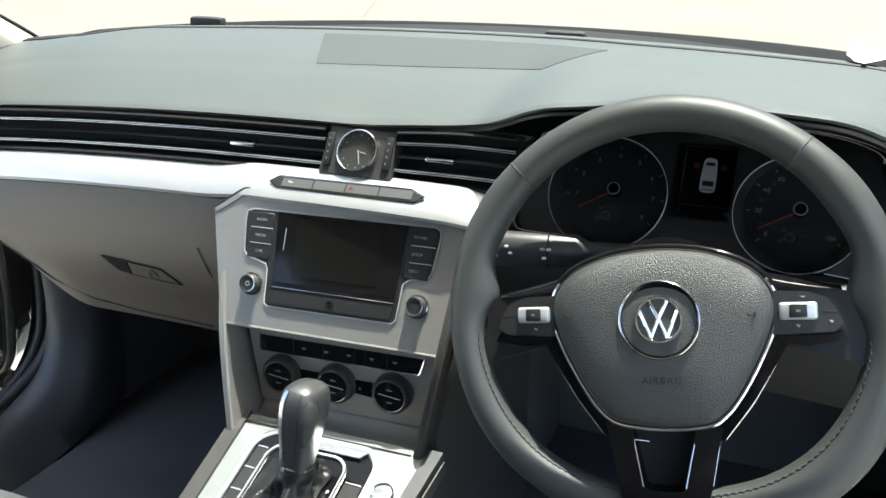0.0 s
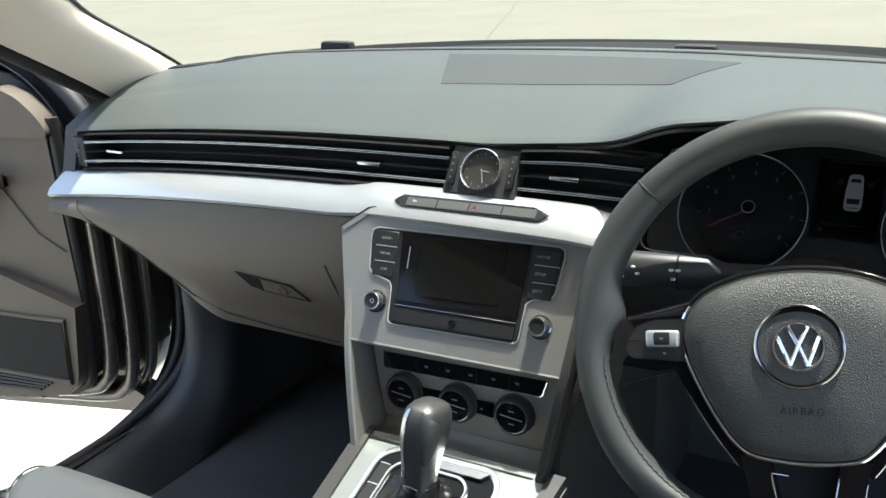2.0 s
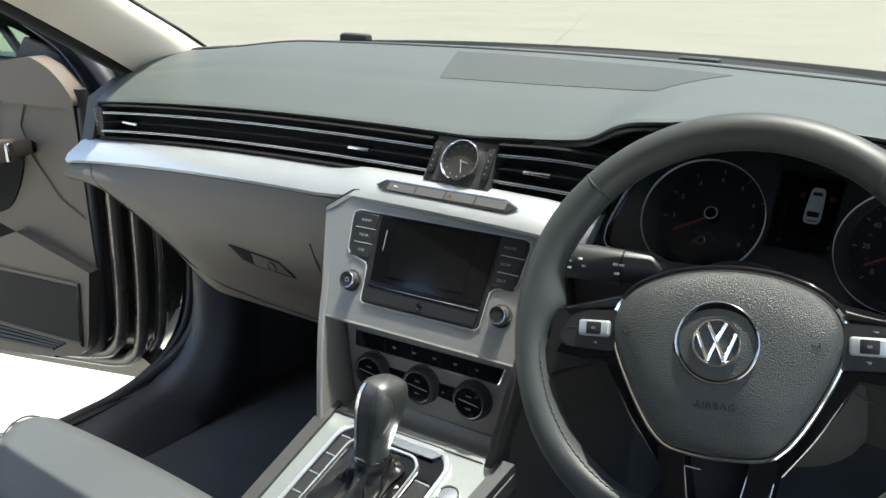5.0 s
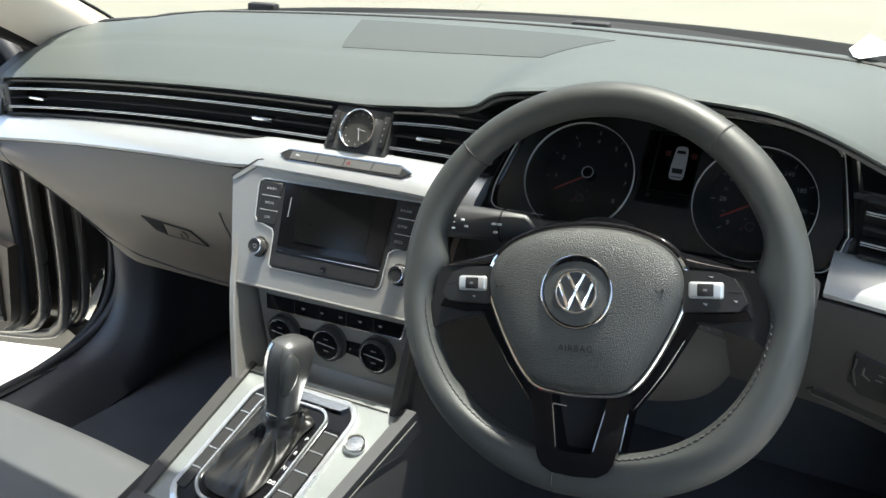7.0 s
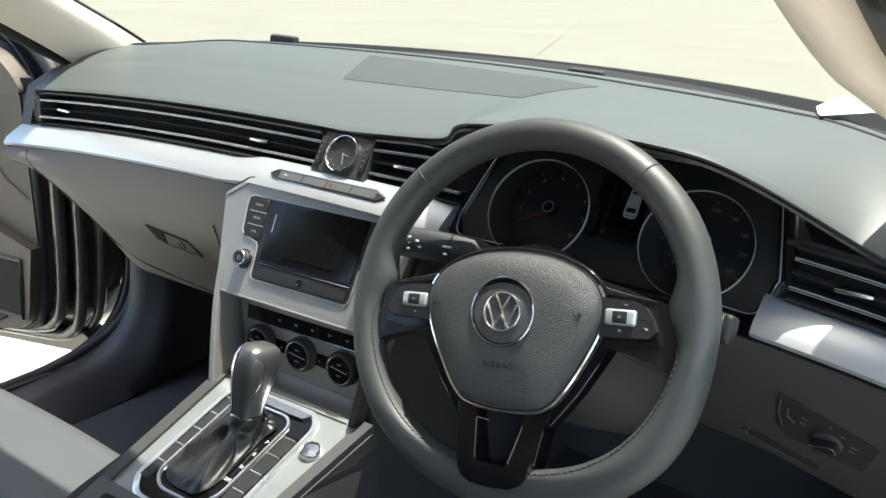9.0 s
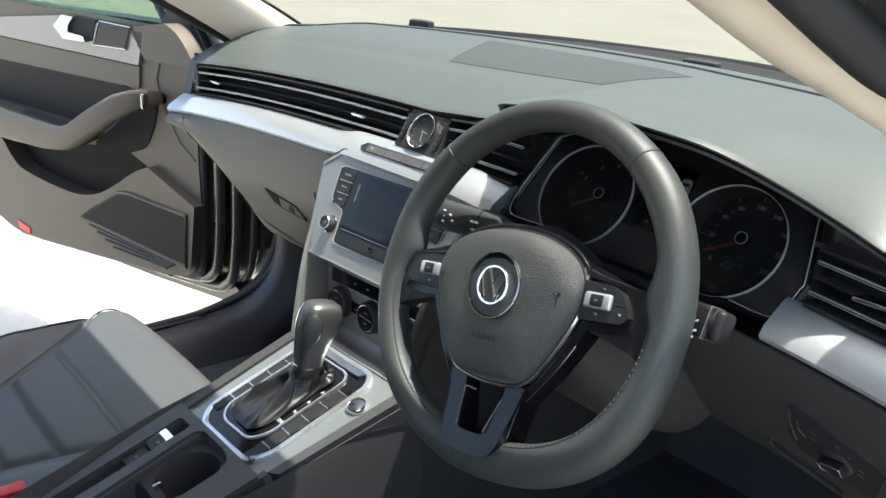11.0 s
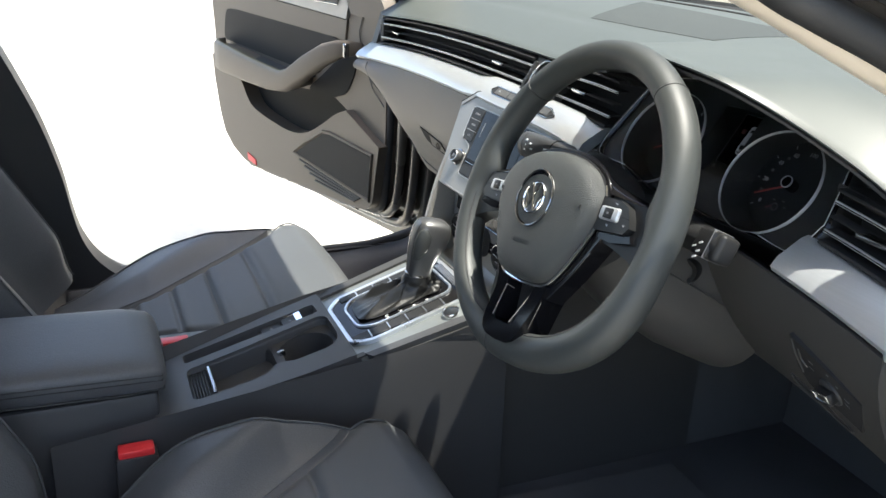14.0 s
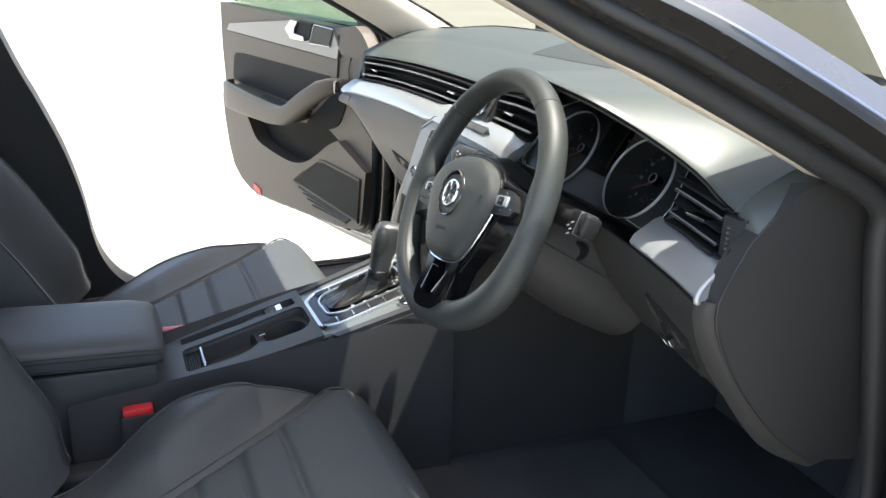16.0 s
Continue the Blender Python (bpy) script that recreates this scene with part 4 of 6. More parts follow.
for cx, cy, rr, sweep in DIALS:
    gm = G2 @ at(cx, cy, 0)
    part("dial_ring", lathe([(rr - 0.0003, -0.002), (rr - 0.00025, 0.0014), (rr, 0.0017), (rr + 0.00025, 0.0014), (rr + 0.0003, -0.004)], gm, 72), RINGP, ic, "thin pale dial ring")
    part("dial_well", loft([[gm @ Vector((0.003 * t + q * math.cos(b), 0.011 * t + q * math.sin(b), d)) for b in steps(0, 2 * math.pi * 55 / 56, 55)] for q, t, d in ((rr - 0.0006, 0, -0.002), (rr - 0.003, 0.6, -0.020), (rr - 0.006, 1, -0.032), (rr - 0.005, 1, -0.034), (rr, 0, -0.004))], cap=False), CAVITY, ic, "black dial well")
    gm = gm @ at(0.003, 0.011)
    dial = part("dial", disc(rr - 0.005, -0.0360, -0.0320, gm), CAVITY, ic, "black dial face")
    nums = ["1", "2", "3", "4", "5", "6", "7", "8"] if sweep == "rev" else ["0", "20", "40", "60", "100", "140", "180", "220", "260"]
    R = 0.041 if sweep == "rev" else 0.039
    for k, tx in enumerate(nums):
        a = radians(188 - 32.2 * k if sweep == "rev" else (223, 184, 150, 123, 92, 60, 28, -4, -36)[k])
        write(tx, 0.0070, gm @ at(R * math.cos(a), R * math.sin(a), -0.0316), DIALP, dial, "numeral")
        part("tick", rbox(rr * 0.79, rr * 0.86, -0.0004, 0.0004, -0.0320, -0.0315, 0, 1, gm @ Matrix.Rotation(a, 4, "Z")), DIALP, dial)
        part("minor_tick", rbox(rr * 0.83, rr * 0.86, -0.0002, 0.0002, -0.0320, -0.0315, 0, 1, gm @ Matrix.Rotation(a - 0.26, 4, "Z")), DARKP, dial)
    if sweep == "speed":
        for k in range(3):
            a = radians((203, 167, 136)[k])
            write(("10", "30", "50")[k], 0.0045, gm @ at(R * math.cos(a), R * math.sin(a), -0.0316), DARKP, dial, "numeral")
    hub = part("hub", lathe([(0, -0.0180), (0.0056, -0.0180), (0.0066, -0.0200), (0.0066, -0.0320), (0, -0.0320)], gm, 24), GLOSS, dial)
    part("hub_ring", lathe([(0.0058, -0.0180), (0.0062, -0.0173), (0.0068, -0.0176), (0.0069, -0.0190)], gm, 28), DIM, hub)
    part("dial_pointer", rbox(0.006, 0.0430, -0.0010, 0.0010, -0.0270, -0.0258, 0.0003, 1, gm @ Matrix.Rotation(radians(212), 4, "Z")), NEEDLE, dial, "red pointer")
    part("small_ring", lathe([(0.0038, -0.0310), (0.0043, -0.0302), (0.0049, -0.0310)], gm @ at(-0.006, -0.0275), 20), DARKP, dial)
    part("small_pointer", rbox(-0.0005, 0.0005, -0.0075, 0.0, -0.0305, -0.0300, 0, 1, gm @ at(-0.0095, -0.0275) @ Matrix.Rotation(radians(-55), 4, "Z")), DULLRED, dial)
    for dx, dy in ((-0.012, -0.020), (0.0, -0.018), (-0.014, -0.032), (0.006, -0.024)):
        part("small_mark", rbox(dx - 0.0016, dx + 0.0016, dy - 0.0008, dy + 0.0008, -0.0320, -0.0315, 0, 1, gm), DARKP, dial)
DP = G2 @ at(0.0055, 0.0225, -0.030)
part("display", rbox(-0.0265, 0.0265, -0.0130, 0.0520, -0.006, 0.0, 0.001, 1, DP), SCREEN, ic, "small dark display")
part("display_edge", tube([(-0.0265, -0.0128, 0.0003), (-0.0265, 0.0520, 0.0003), (0.0265, 0.0520, 0.0003), (0.0265, -0.0128, 0.0003)], 0.0003, 6, closed=True, m=DP), FAINT, ic)
part("display_car", prism([(p.x, p.y) for p in smooth_line([(x * 0.84, y * 0.90 + 0.021, 0) for x, y in ((-0.0085, -0.0185), (0.0, -0.0205), (0.0085, -0.0185), (0.0095, -0.006), (0.0085, 0.010), (0.0070, 0.0195), (0.0, 0.0215), (-0.0070, 0.0195), (-0.0085, 0.010), (-0.0095, -0.006))], 3, True)], 0.0, 0.0006, DP, 0.0002, 1), LCD, ic, "lit drawing of a car")
for a, b, w0, w1 in ((0.0095, 0.0150, 0.0054, 0.0060), (0.0320, 0.0355, 0.0050, 0.0040), (0.0050, 0.0058, 0.0056, 0.0056)):
    part("display_window", prism([(-w0, a), (w0, a), (w1, b), (-w1, b)], 0.0006, 0.0010, DP, 0), CAVITY, ic)
for sx in (-1, 1):
    part("display_mark", rbox(sx * 0.014 - 0.003, sx * 0.014 + 0.003, 0.028, 0.034, 0.0, 0.0004, 0, 1, DP), DULLRED, ic, "dim red door mark")
part("mileage", rbox(0.020, 0.0275, -0.0205, -0.0165, -0.001, 0.0, 0, 1, DP), DARKP, ic)
part("mileage", rbox(-0.0275, -0.0235, -0.0205, -0.0165, -0.001, 0.0, 0, 1, DP), DARKP, ic)
ln = part("lens", prism([(x * 0.978, (y - 0.02) * 0.978 + 0.02) for x, y in lens], -0.0022, -0.0018, G2, 0), LENS, ic, "clear cover")
ln.visible_shadow = False

# ---- steering wheel ----
WN = Vector((0, -math.cos(radians(23)), math.sin(radians(23))))
WM = basis(Vector((0.37, 0, 0.87)), (1, 0, 0), WN) @ Matrix.Rotation(radians(10.3), 4, "Z")
wheel = thing("steering_wheel", "black leather three-spoke steering wheel turned a few degrees", "steering wheel")


def rim_low(a):
    """How much fuller the rim is: most at the lower right grip."""
    return ease(0.10, 0.70, -math.sin(a)) * (1 - 0.85 * ease(0.10, 0.70, -math.cos(a)))


def rim_r(a):
    return 0.1692 - 0.012 * max(0, -math.sin(a)) ** 6 + 0.0042 * rim_low(a)


def rim_pt(a, dr=0.0, dz=0.0):
    return ((rim_r(a) + dr) * math.cos(a), (rim_r(a) + dr) * math.sin(a) + 0.003, -0.022 + dz)


def arc(a0, a1, k=40):
    return [radians(a) for a in steps(a0, a1, k)]


def near(deg, mid, width):
    """1 at the angle mid, falling off over width degrees."""
    d = (deg - mid + 180) % 360 - 180
    return math.exp(-(d / width) ** 2)


def rim_skin(a, b, out=0.0):
    """The leather's surface at the angle a round the wheel and b round the rim."""
    deg = math.degrees(a)
    grip = 1 + 0.09 * near(deg, 148, 13) + 0.09 * near(deg, 32, 13)
    thumb = 0.013 * near(deg, 172, 8) + 0.013 * near(deg, 5, 8)
    rad = Vector((math.cos(a), math.sin(a), 0))
    side = math.cos(b)
    inner = thumb * max(0, -side) ** 1.3
    low = rim_low(a)
    deep = 0.0182 + 0.007 * low * (math.sin(b) < 0)
    return Vector(rim_pt(a)) + ((0.0154 * grip + 0.0042 * low + out) * side - inner) * rad + Vector((0, 0, (deep + out) * math.sin(b) - 0.10 * inner))


for a0, a1 in ((48.7, 132), (132.6, 262.5), (263, 408.2)):
    bm = loft([[rim_skin(a, b) for b in steps(0, 2 * math.pi * 21 / 22, 21)] for a in arc(a0, a1, int((a1 - a0) / 1.6))])
    bm.transform(WM)
    part("rim_section", bm, LEATHER, wheel, "black leather rim section", 60)
# crossed stitches along the inside of the lower grips
for a0, a1 in ((188, 252), (284, 352)):
    for k, a in enumerate(arc(a0, a1, int((a1 - a0) * 0.95))):
        q = WM @ rim_skin(a, radians(142), 0.0003)
        n = (q - WM @ rim_skin(a, radians(142), -0.004)).normalized()
        u = (WM @ rim_skin(a + 0.01, radians(142)) - q).normalized()
        part("stitch", rbox(-0.0019, 0.0019, -0.00055, 0.00055, -0.0006, 0.0007, 0, 1, basis(q, u, n) @ Matrix.Rotation(radians(38 if k % 2 else -38), 4, "Z")), THREAD, wheel)
    part("rim_seam", tube([WM @ rim_skin(a, radians(142), 0.0001) for a in arc(a0 - 3, a1 + 3, 50)], 0.0007, 6), RUBBER, wheel, "dark seam along the rim")
for a in (48.45, 132.3, 262.75):
    part("rim_joint", tube([rim_skin(radians(a), b, -0.0004) for b in steps(0, 2 * math.pi * 21 / 22, 21)], 0.0011, 6, closed=True, m=WM), RUBBER, wheel)

half = [(0.0, 0.0562), (0.03, 0.0538), (0.052, 0.0478), (0.070, 0.0390), (0.0825, 0.0262), (0.0880, 0.009), (0.0842, -0.011), (0.0730, -0.0367), (0.0598, -0.0605), (0.0478, -0.0762), (0.034, -0.0850), (0.0, -0.0882)]
outline = [(p.x, p.y) for p in smooth_line([(x, y, 0) for x, y in mirrored(half)], 4, True)]
rings = [[WM @ Vector((x * s, y * s + 0.002 * (1 - s), d)) for x, y in outline] for s, d in ((0.97, -0.030), (0.995, -0.020), (0.995, -0.012), (0.985, -0.0055), (0.955, 0.0000), (0.90, 0.0040), (0.80, 0.0075), (0.66, 0.0100), (0.50, 0.0112), (0.25, 0.0120), (0.03, 0.0122))]
part("airbag_cover", loft(rings), COVER, wheel, "grained black airbag cover", 60)
write("AIRBAG", 0.0080, WM @ at(0.002, -0.0490, 0.0098), BUTTON, wheel, space=1.15, depth=0.0012)
for sx in (-1, 1):
    part("horn_mark", prism([(sx * x, y) for x, y in ((0.067, 0.0030), (0.0715, 0.0012), (0.074, 0.0045), (0.074, 0.0005), (0.067, 0.0018))], 0.0048, 0.0082, WM, 0), BUTTON, wheel, "small pressed horn mark")
low = [(x, y) for x, y in outline if y < 0.030]
lowr = sorted([p for p in low if p[0] >= 0], key=lambda p: -p[1]) + sorted([p for p in low if p[0] < 0], key=lambda p: p[1])
part("chrome_trim", tube([(x * 1.022, y * 1.018, -0.010) for x, y in lowr], 0.0019, 8, m=WM), CHROME, wheel, "chrome edge round the airbag cover")
part("trim_groove", tube([(x * 0.998, y * 0.998, -0.0105) for x, y in outline], 0.0016, 8, closed=True, m=WM), CAVITY, wheel, "dark gap inside the chrome edge")
upr = sorted([(x, y) for x, y in outline if y > 0.012], key=lambda p: p[0])
part("top_bezel", tube([(x * 1.022, y * 1.035, -0.0135) for x, y in upr], 0.0040, 10, m=WM), GLOSS, wheel, "glossy black band above the airbag cover")
# emblem in a round glossy well
EW = WM @ at(0.0015, -0.001, 0.0012)
part("emblem_well", lathe([(0.0, 0.0098), (0.0180, 0.0098), (0.0285, 0.0104), (0.0300, 0.0118)], EW, 48), GLOSS, wheel, "glossy black emblem well")
part("emblem_ring", lathe([(0.0296, 0.0108), (0.0300, 0.0124), (0.0309, 0.0128), (0.0317, 0.0122), (0.0320, 0.0090)], EW, 56), DCHROME, wheel, "thin bright emblem ring")
em = part("emblem", lathe([(0.0160, 0.0100), (0.0162, 0.0126), (0.0169, 0.0134), (0.0182, 0.0134), (0.0190, 0.0124), (0.0192, 0.0100)], EW, 40), CHROME, wheel, "round chrome emblem")
for x0, y0, x1, y1 in ((-0.0070, 0.0150, 0.0, 0.0010), (0.0070, 0.0150, 0.0, 0.0010), (-0.0145, 0.0075, -0.0062, -0.0140), (0.0145, 0.0075, 0.0062, -0.0140), (-0.0062, -0.0140, 0.0, 0.0010), (0.0062, -0.0140, 0.0, 0.0010)):
    part("emblem_bar", tube([(x0, y0, 0.0118), (x1, y1, 0.0118)], 0.0016, 6, m=EW), CHROME, em)
for sx in (-1, 1):
    spoke = [(0.078, 0.031), (0.100, 0.0270), (0.134, 0.0205), (0.146, 0.0185), (0.150, -0.006), (0.158, -0.030), (0.156, -0.044), (0.140, -0.034), (0.108, -0.0255), (0.088, -0.0215), (0.078, -0.026)]
    sp = part("spoke", prism([(sx * x, y) for x, y in spoke], -0.038, -0.0165, WM, 0.004, 3), PODB, wheel, "black plastic side spoke")
    pod = [(0.0865, 0.0205), (0.112, 0.0195), (0.1255, 0.0145), (0.132, 0.005), (0.1362, -0.005), (0.130, -0.0118), (0.0865, -0.0140)]
    pd = part("button_pod", prism([(sx * x, y) for x, y in pod], -0.020, -0.0075, WM, 0.0035, 3), PODK, sp, "dark grey key pod")
    part("pod_line", tube([(sx * 0.1218, 0.0042, -0.0074), (sx * 0.1325, 0.0032, -0.0076)], 0.0004, 6, m=WM), CAVITY, pd)
    part("rocker", rbox(sx * 0.1045 - 0.0140, sx * 0.1045 + 0.0140, -0.0026, 0.0112, -0.010, -0.0042, 0.0026, 3, WM), SILVER, pd, "silver rocker key")
    part("key", rbox(sx * 0.1045 - 0.0066, sx * 0.1045 + 0.0066, -0.0008, 0.0096, -0.006, -0.0032, 0.0012, 2, WM), BUTTON, pd, "dark middle key")
    part("key_mark", rbox(sx * 0.1045 - 0.0016, sx * 0.1045 + 0.0016, 0.0034, 0.0054, -0.0034, -0.0029, 0, 1, WM), FAINT, pd)
    for px, py, w, h in (((0.104, -0.0072, 0.0020, 0.0013), (0.1275, -0.0040, 0.0018, 0.0012), (0.108, 0.0152, 0.0022, 0.0007)) if sx > 0 else ((0.1035, -0.0078, 0.0018, 0.0011),)):
        part("key_mark", prism([(sx * px - w, py + h), (sx * px + w, py + h * 0.6), (sx * px + w * 0.4, py - h)], -0.0076, -0.0070, WM, 0), DIM, pd)
    part("upper_trim", loft([[WM @ Vector((sx * x, y0 + (y1 - y0) * v, d - 0.007 * v * v)) for v in steps(0, 1, 5)] + [WM @ Vector((sx * x, y1, d - 0.016)), WM @ Vector((sx * x, y0, d - 0.014))] for x, y0, y1, d in ((0.058, 0.0360, 0.0455, -0.0090), (0.072, 0.0285, 0.0395, -0.0095), (0.086, 0.0238, 0.0345, -0.0105), (0.110, 0.0215, 0.0288, -0.0125), (0.137, 0.0195, 0.0232, -0.0165))]), GLOSS, sp, "glossy black top edge")
    part("pod_underside", prism([(sx * x, y) for x, y in ((0.0885, -0.0150), (0.128, -0.0135), (0.136, -0.0105), (0.140, -0.018), (0.112, -0.0225), (0.0900, -0.0200))], -0.026, -0.0115, WM, 0.002, 2), GLOSS, sp, "glossy black lower spoke edge")
    # glossy wing along the lower edge of the cover
    wing = [(0.0355, -0.0885), (0.0500, -0.0785), (0.0625, -0.0615), (0.0755, -0.0375), (0.0866, -0.0120), (0.0975, -0.0190), (0.0875, -0.0370), (0.0705, -0.0650), (0.0560, -0.0850), (0.0460, -0.0985)]
    wg = part("lower_wing", prism([(sx * x, y) for x, y in wing], -0.036, -0.0130, WM, 0.003, 3), GLOSS, wheel, "glossy black wing beside the cover")
    part("wing_edge", tube(smooth_line([(sx * x, y, -0.0140) for x, y in ((0.0475, -0.0965), (0.0578, -0.0830), (0.0715, -0.0640), (0.0870, -0.0370))], 5), 0.0009, 6, m=WM), DCHROME, wg, "thin bright edge")
# glossy U piece that joins the cover to the rim
u_out = [(0.0465, -0.0860), (0.0418, -0.1050), (0.0365, -0.1330), (0.0335, -0.1440), (0.0290, -0.1512), (0.0200, -0.1560), (0.0, -0.1575)]
u_in = [(0.0, -0.1375), (0.0125, -0.1372), (0.0162, -0.1352), (0.0242, -0.0965), (0.0250, -0.0860)]
upoly = [(x, y) for x, y in u_out] + [(-x, y) for x, y in reversed(u_out[:-1])] + [(-x, y) for x, y in reversed(u_in)] + [(x, y) for x, y in u_in[1:]]
ubm = prism(upoly, -0.040, -0.0095, None, 0.0035, 3)
for v in ubm.verts:
    v.co.z += 0.0085 * ease(0.095, 0.150, -v.co.y) if v.co.z > -0.03 else 0
ubm.transform(WM)
ub = part("lower_spoke", ubm, GLOSS, wheel, "glossy black U-shaped lower spoke")
for sx in (-1, 1):
    part("arm_edge", tube([(sx * 0.0238, -0.0990, -0.0098), (sx * 0.0165, -0.1340, -0.0005)], 0.0007, 6, m=WM), STEEL, ub, "thin satin edge")
    part("arm_edge", tube([(sx * 0.0425, -0.1020, -0.0122), (sx * 0.0365, -0.1330, -0.0122)], 0.0006, 6, m=WM), DCHROME, ub, "thin satin edge")
part("arm_edge", tube([(-0.0235, -0.0985, -0.0100), (-0.0120, -0.1000, -0.0130)], 0.0007, 6, m=WM), STEEL, ub, "thin satin edge")
part("lower_web", prism([(-0.028, -0.08), (0.028, -0.08), (0.018, -0.145), (-0.018, -0.145)], -0.046, -0.030, WM, 0.003), CAVITY, wheel, "black recess inside the lower spoke")
part("hub_back", lathe([(0.062, -0.028), (0.070, -0.05), (0.062, -0.09), (0.0, -0.09)], WM, 32), DARK, wheel)

col = thing("steering_column", "dark grey steering column shroud", "steering column")
CM = basis(Vector((0.37, 0, 0.87)), (1, 0, 0), WN)
part("shroud", loft([[CM @ Vector((w * math.copysign(abs(math.cos(a)) ** 0.8, math.cos(a)), h * math.copysign(abs(math.sin(a)) ** 0.8, math.sin(a)) + o, d)) for a in steps(0, 2 * math.pi * 31 / 32, 31)] for w, h, o, d in ((0.050, 0.040, -0.012, -0.058), (0.058, 0.050, -0.013, -0.066), (0.066, 0.060, -0.016, -0.100), (0.080, 0.072, -0.022, -0.150), (0.092, 0.082, -0.026, -0.215), (0.097, 0.086, -0.028, -0.300))]), KNEE, col, "grey lower and upper shroud", 70)
part("shroud_seam", tube([CM @ Vector((sx * w, o, d)) for sx in (1,) for w, o, d in ((0.0592, -0.006, -0.066), (0.0668, -0.010, -0.100), (0.0805, -0.016, -0.150), (0.0975, -0.024, -0.215))], 0.0010, 6), RUBBER, col, "dark seam along the shroud")
for sx, lab in ((-1, "black indicator stalk with white symbols"), (1, "black wiper stalk with white symbols")):
    stalk = thing("column_stalk", lab, "stalk")
    tip = Vector((0.188, 0.074, 0.880)) if sx < 0 else Vector((0.545, 0.099, 0.869))
    root = Vector((0.330, 0.088, 0.888)) if sx < 0 else Vector((0.43, 0.094, 0.868))
    d = (tip - root).normalized()
    L = (tip - root).length
    prof = [(0.0, 0.010), (L - 0.108, 0.010), (L - 0.100, 0.013), (L - 0.094, 0.0160), (L - 0.012, 0.0170), (L - 0.004, 0.0158), (L, 0.010)]
    if sx > 0:
        prof = [(h, q * 0.90) for h, q in prof]
    part("lever", tube([root + d * h for h, q in prof], [q for h, q in prof], 20, flat=0.85, up=(0, -1, 0.2)), STALK if sx < 0 else BUTTON, stalk)
    if sx < 0:
        part("lever_end", tube([tip - d * 0.013, tip - d * 0.004, tip + d * 0.0015], [0.0174, 0.0165, 0.0095], 20, flat=0.85, up=(0, -1, 0.2)), STALK, stalk, "rounded end cap")
    else:
        cm = basis(tip, d, (0, -1, 0.45))
        part("lever_head", rbox(-0.032, -0.0085, -0.0150, 0.0150, -0.0125, 0.0140, 0.0045, 3, cm), PODB, stalk, "black square head")
        part("head_line", rbox(-0.0122, -0.0112, -0.0152, 0.0152, -0.0127, 0.0142, 0.0045, 3, cm), FAINT, stalk, "fine pale line")
        part("lever_end", rbox(-0.0085, 0.0030, -0.0140, 0.0140, -0.0120, 0.0125, 0.0050, 3, cm), BUTTON, stalk, "dark grey rounded end cap")
        for u, v in ((-0.027, 0.006), (-0.022, 0.0), (-0.026, -0.005), (-0.019, 0.008)):
            part("symbol", rbox(u - 0.0026, u + 0.0026, v - 0.0010, v + 0.0010, 0.0135, 0.0146, 0.0004, 1, cm @ Matrix.Rotation(0.5, 4, "Z")), DIM, stalk)
    part("lever_seam", tube([tip - d * 0.070, tip - d * 0.0685], 0.0172 - 0.0016 * (sx > 0), 20, flat=0.85, up=(0, -1, 0.2)), CAVITY, stalk)
    if sx < 0:
        sm = basis(tip - d * 0.044 + Vector((0, -0.0150, 0.004)), (sx * d.x, sx * d.y, sx * d.z), (0, -1, 0.25))
        for a, b in ((-0.022, 0.006), (-0.022, 0.0), (-0.022, -0.006), (-0.012, 0.003), (-0.008, -0.003), (0.022, 0.002), (0.028, 0.002), (0.024, -0.006)):
            part("symbol", rbox(a - 0.0019, a + 0.0019, b - 0.0011, b + 0.0011, -0.004, 0.0006, 0.0005, 1, sm), WHITE, stalk)
LK = basis((0.440, 0.150, 0.802), (1, 0.2, 0), (0.55, -0.83, 0.1))
part("lock_barrel", lathe([(0.0, 0.006), (0.0085, 0.006), (0.0090, 0.012), (0.0135, 0.013), (0.0150, 0.010), (0.0160, -0.03)], LK, 28), PODB, col, "black lock barrel below the stalk")
part("lock_slot", rbox(-0.0012, 0.0012, -0.006, 0.006, 0.0055, 0.0066, 0, 1, LK), STEEL, col)
sw = thing("light_switch", "headlamp switch panel with silver-edged knob", "switch")
LS = glove_basis(0.627, 0.43)
part("panel", prism([(-0.048, 0.030), (0.048, 0.026), (0.044, -0.026), (-0.030, -0.034), (-0.044, -0.018)], -0.012, 0.001, LS, 0.002), CAVITY, sw)
part("knob", lathe([(0.0150, 0.0), (0.0145, 0.003), (0.013, 0.004), (0, 0.004)], LS @ at(0.006, -0.004), 32), DARK, sw)
GM_ = LS @ at(0.006, -0.004) @ Matrix.Rotation(radians(32), 4, "Z")
part("grip", rbox(-0.013, 0.013, -0.0058, 0.0058, 0.002, 0.012, 0.0015, 2, GM_), PODB, sw, "black grip")
part("grip_edge", tube([(-0.0118, -0.0046, 0.0120), (0.0118, -0.0046, 0.0120), (0.0118, 0.0046, 0.0120), (-0.0118, 0.0046, 0.0120)], 0.0008, 6, closed=True, m=GM_), STEEL, sw, "silver edge of the grip")
for a, b, w in ((-0.020, 0.014, 0.003), (-0.020, 0.004, 0.003), (0.004, 0.021, 0.0015), (0.016, 0.016, 0.0015), (0.028, 0.008, 0.003), (0.028, 0.000, 0.003)):
    part("switch_print", rbox(a - w, a + w, b - 0.001, b + 0.001, 0.001, 0.0015, 0, 1, LS), DARKP, sw)
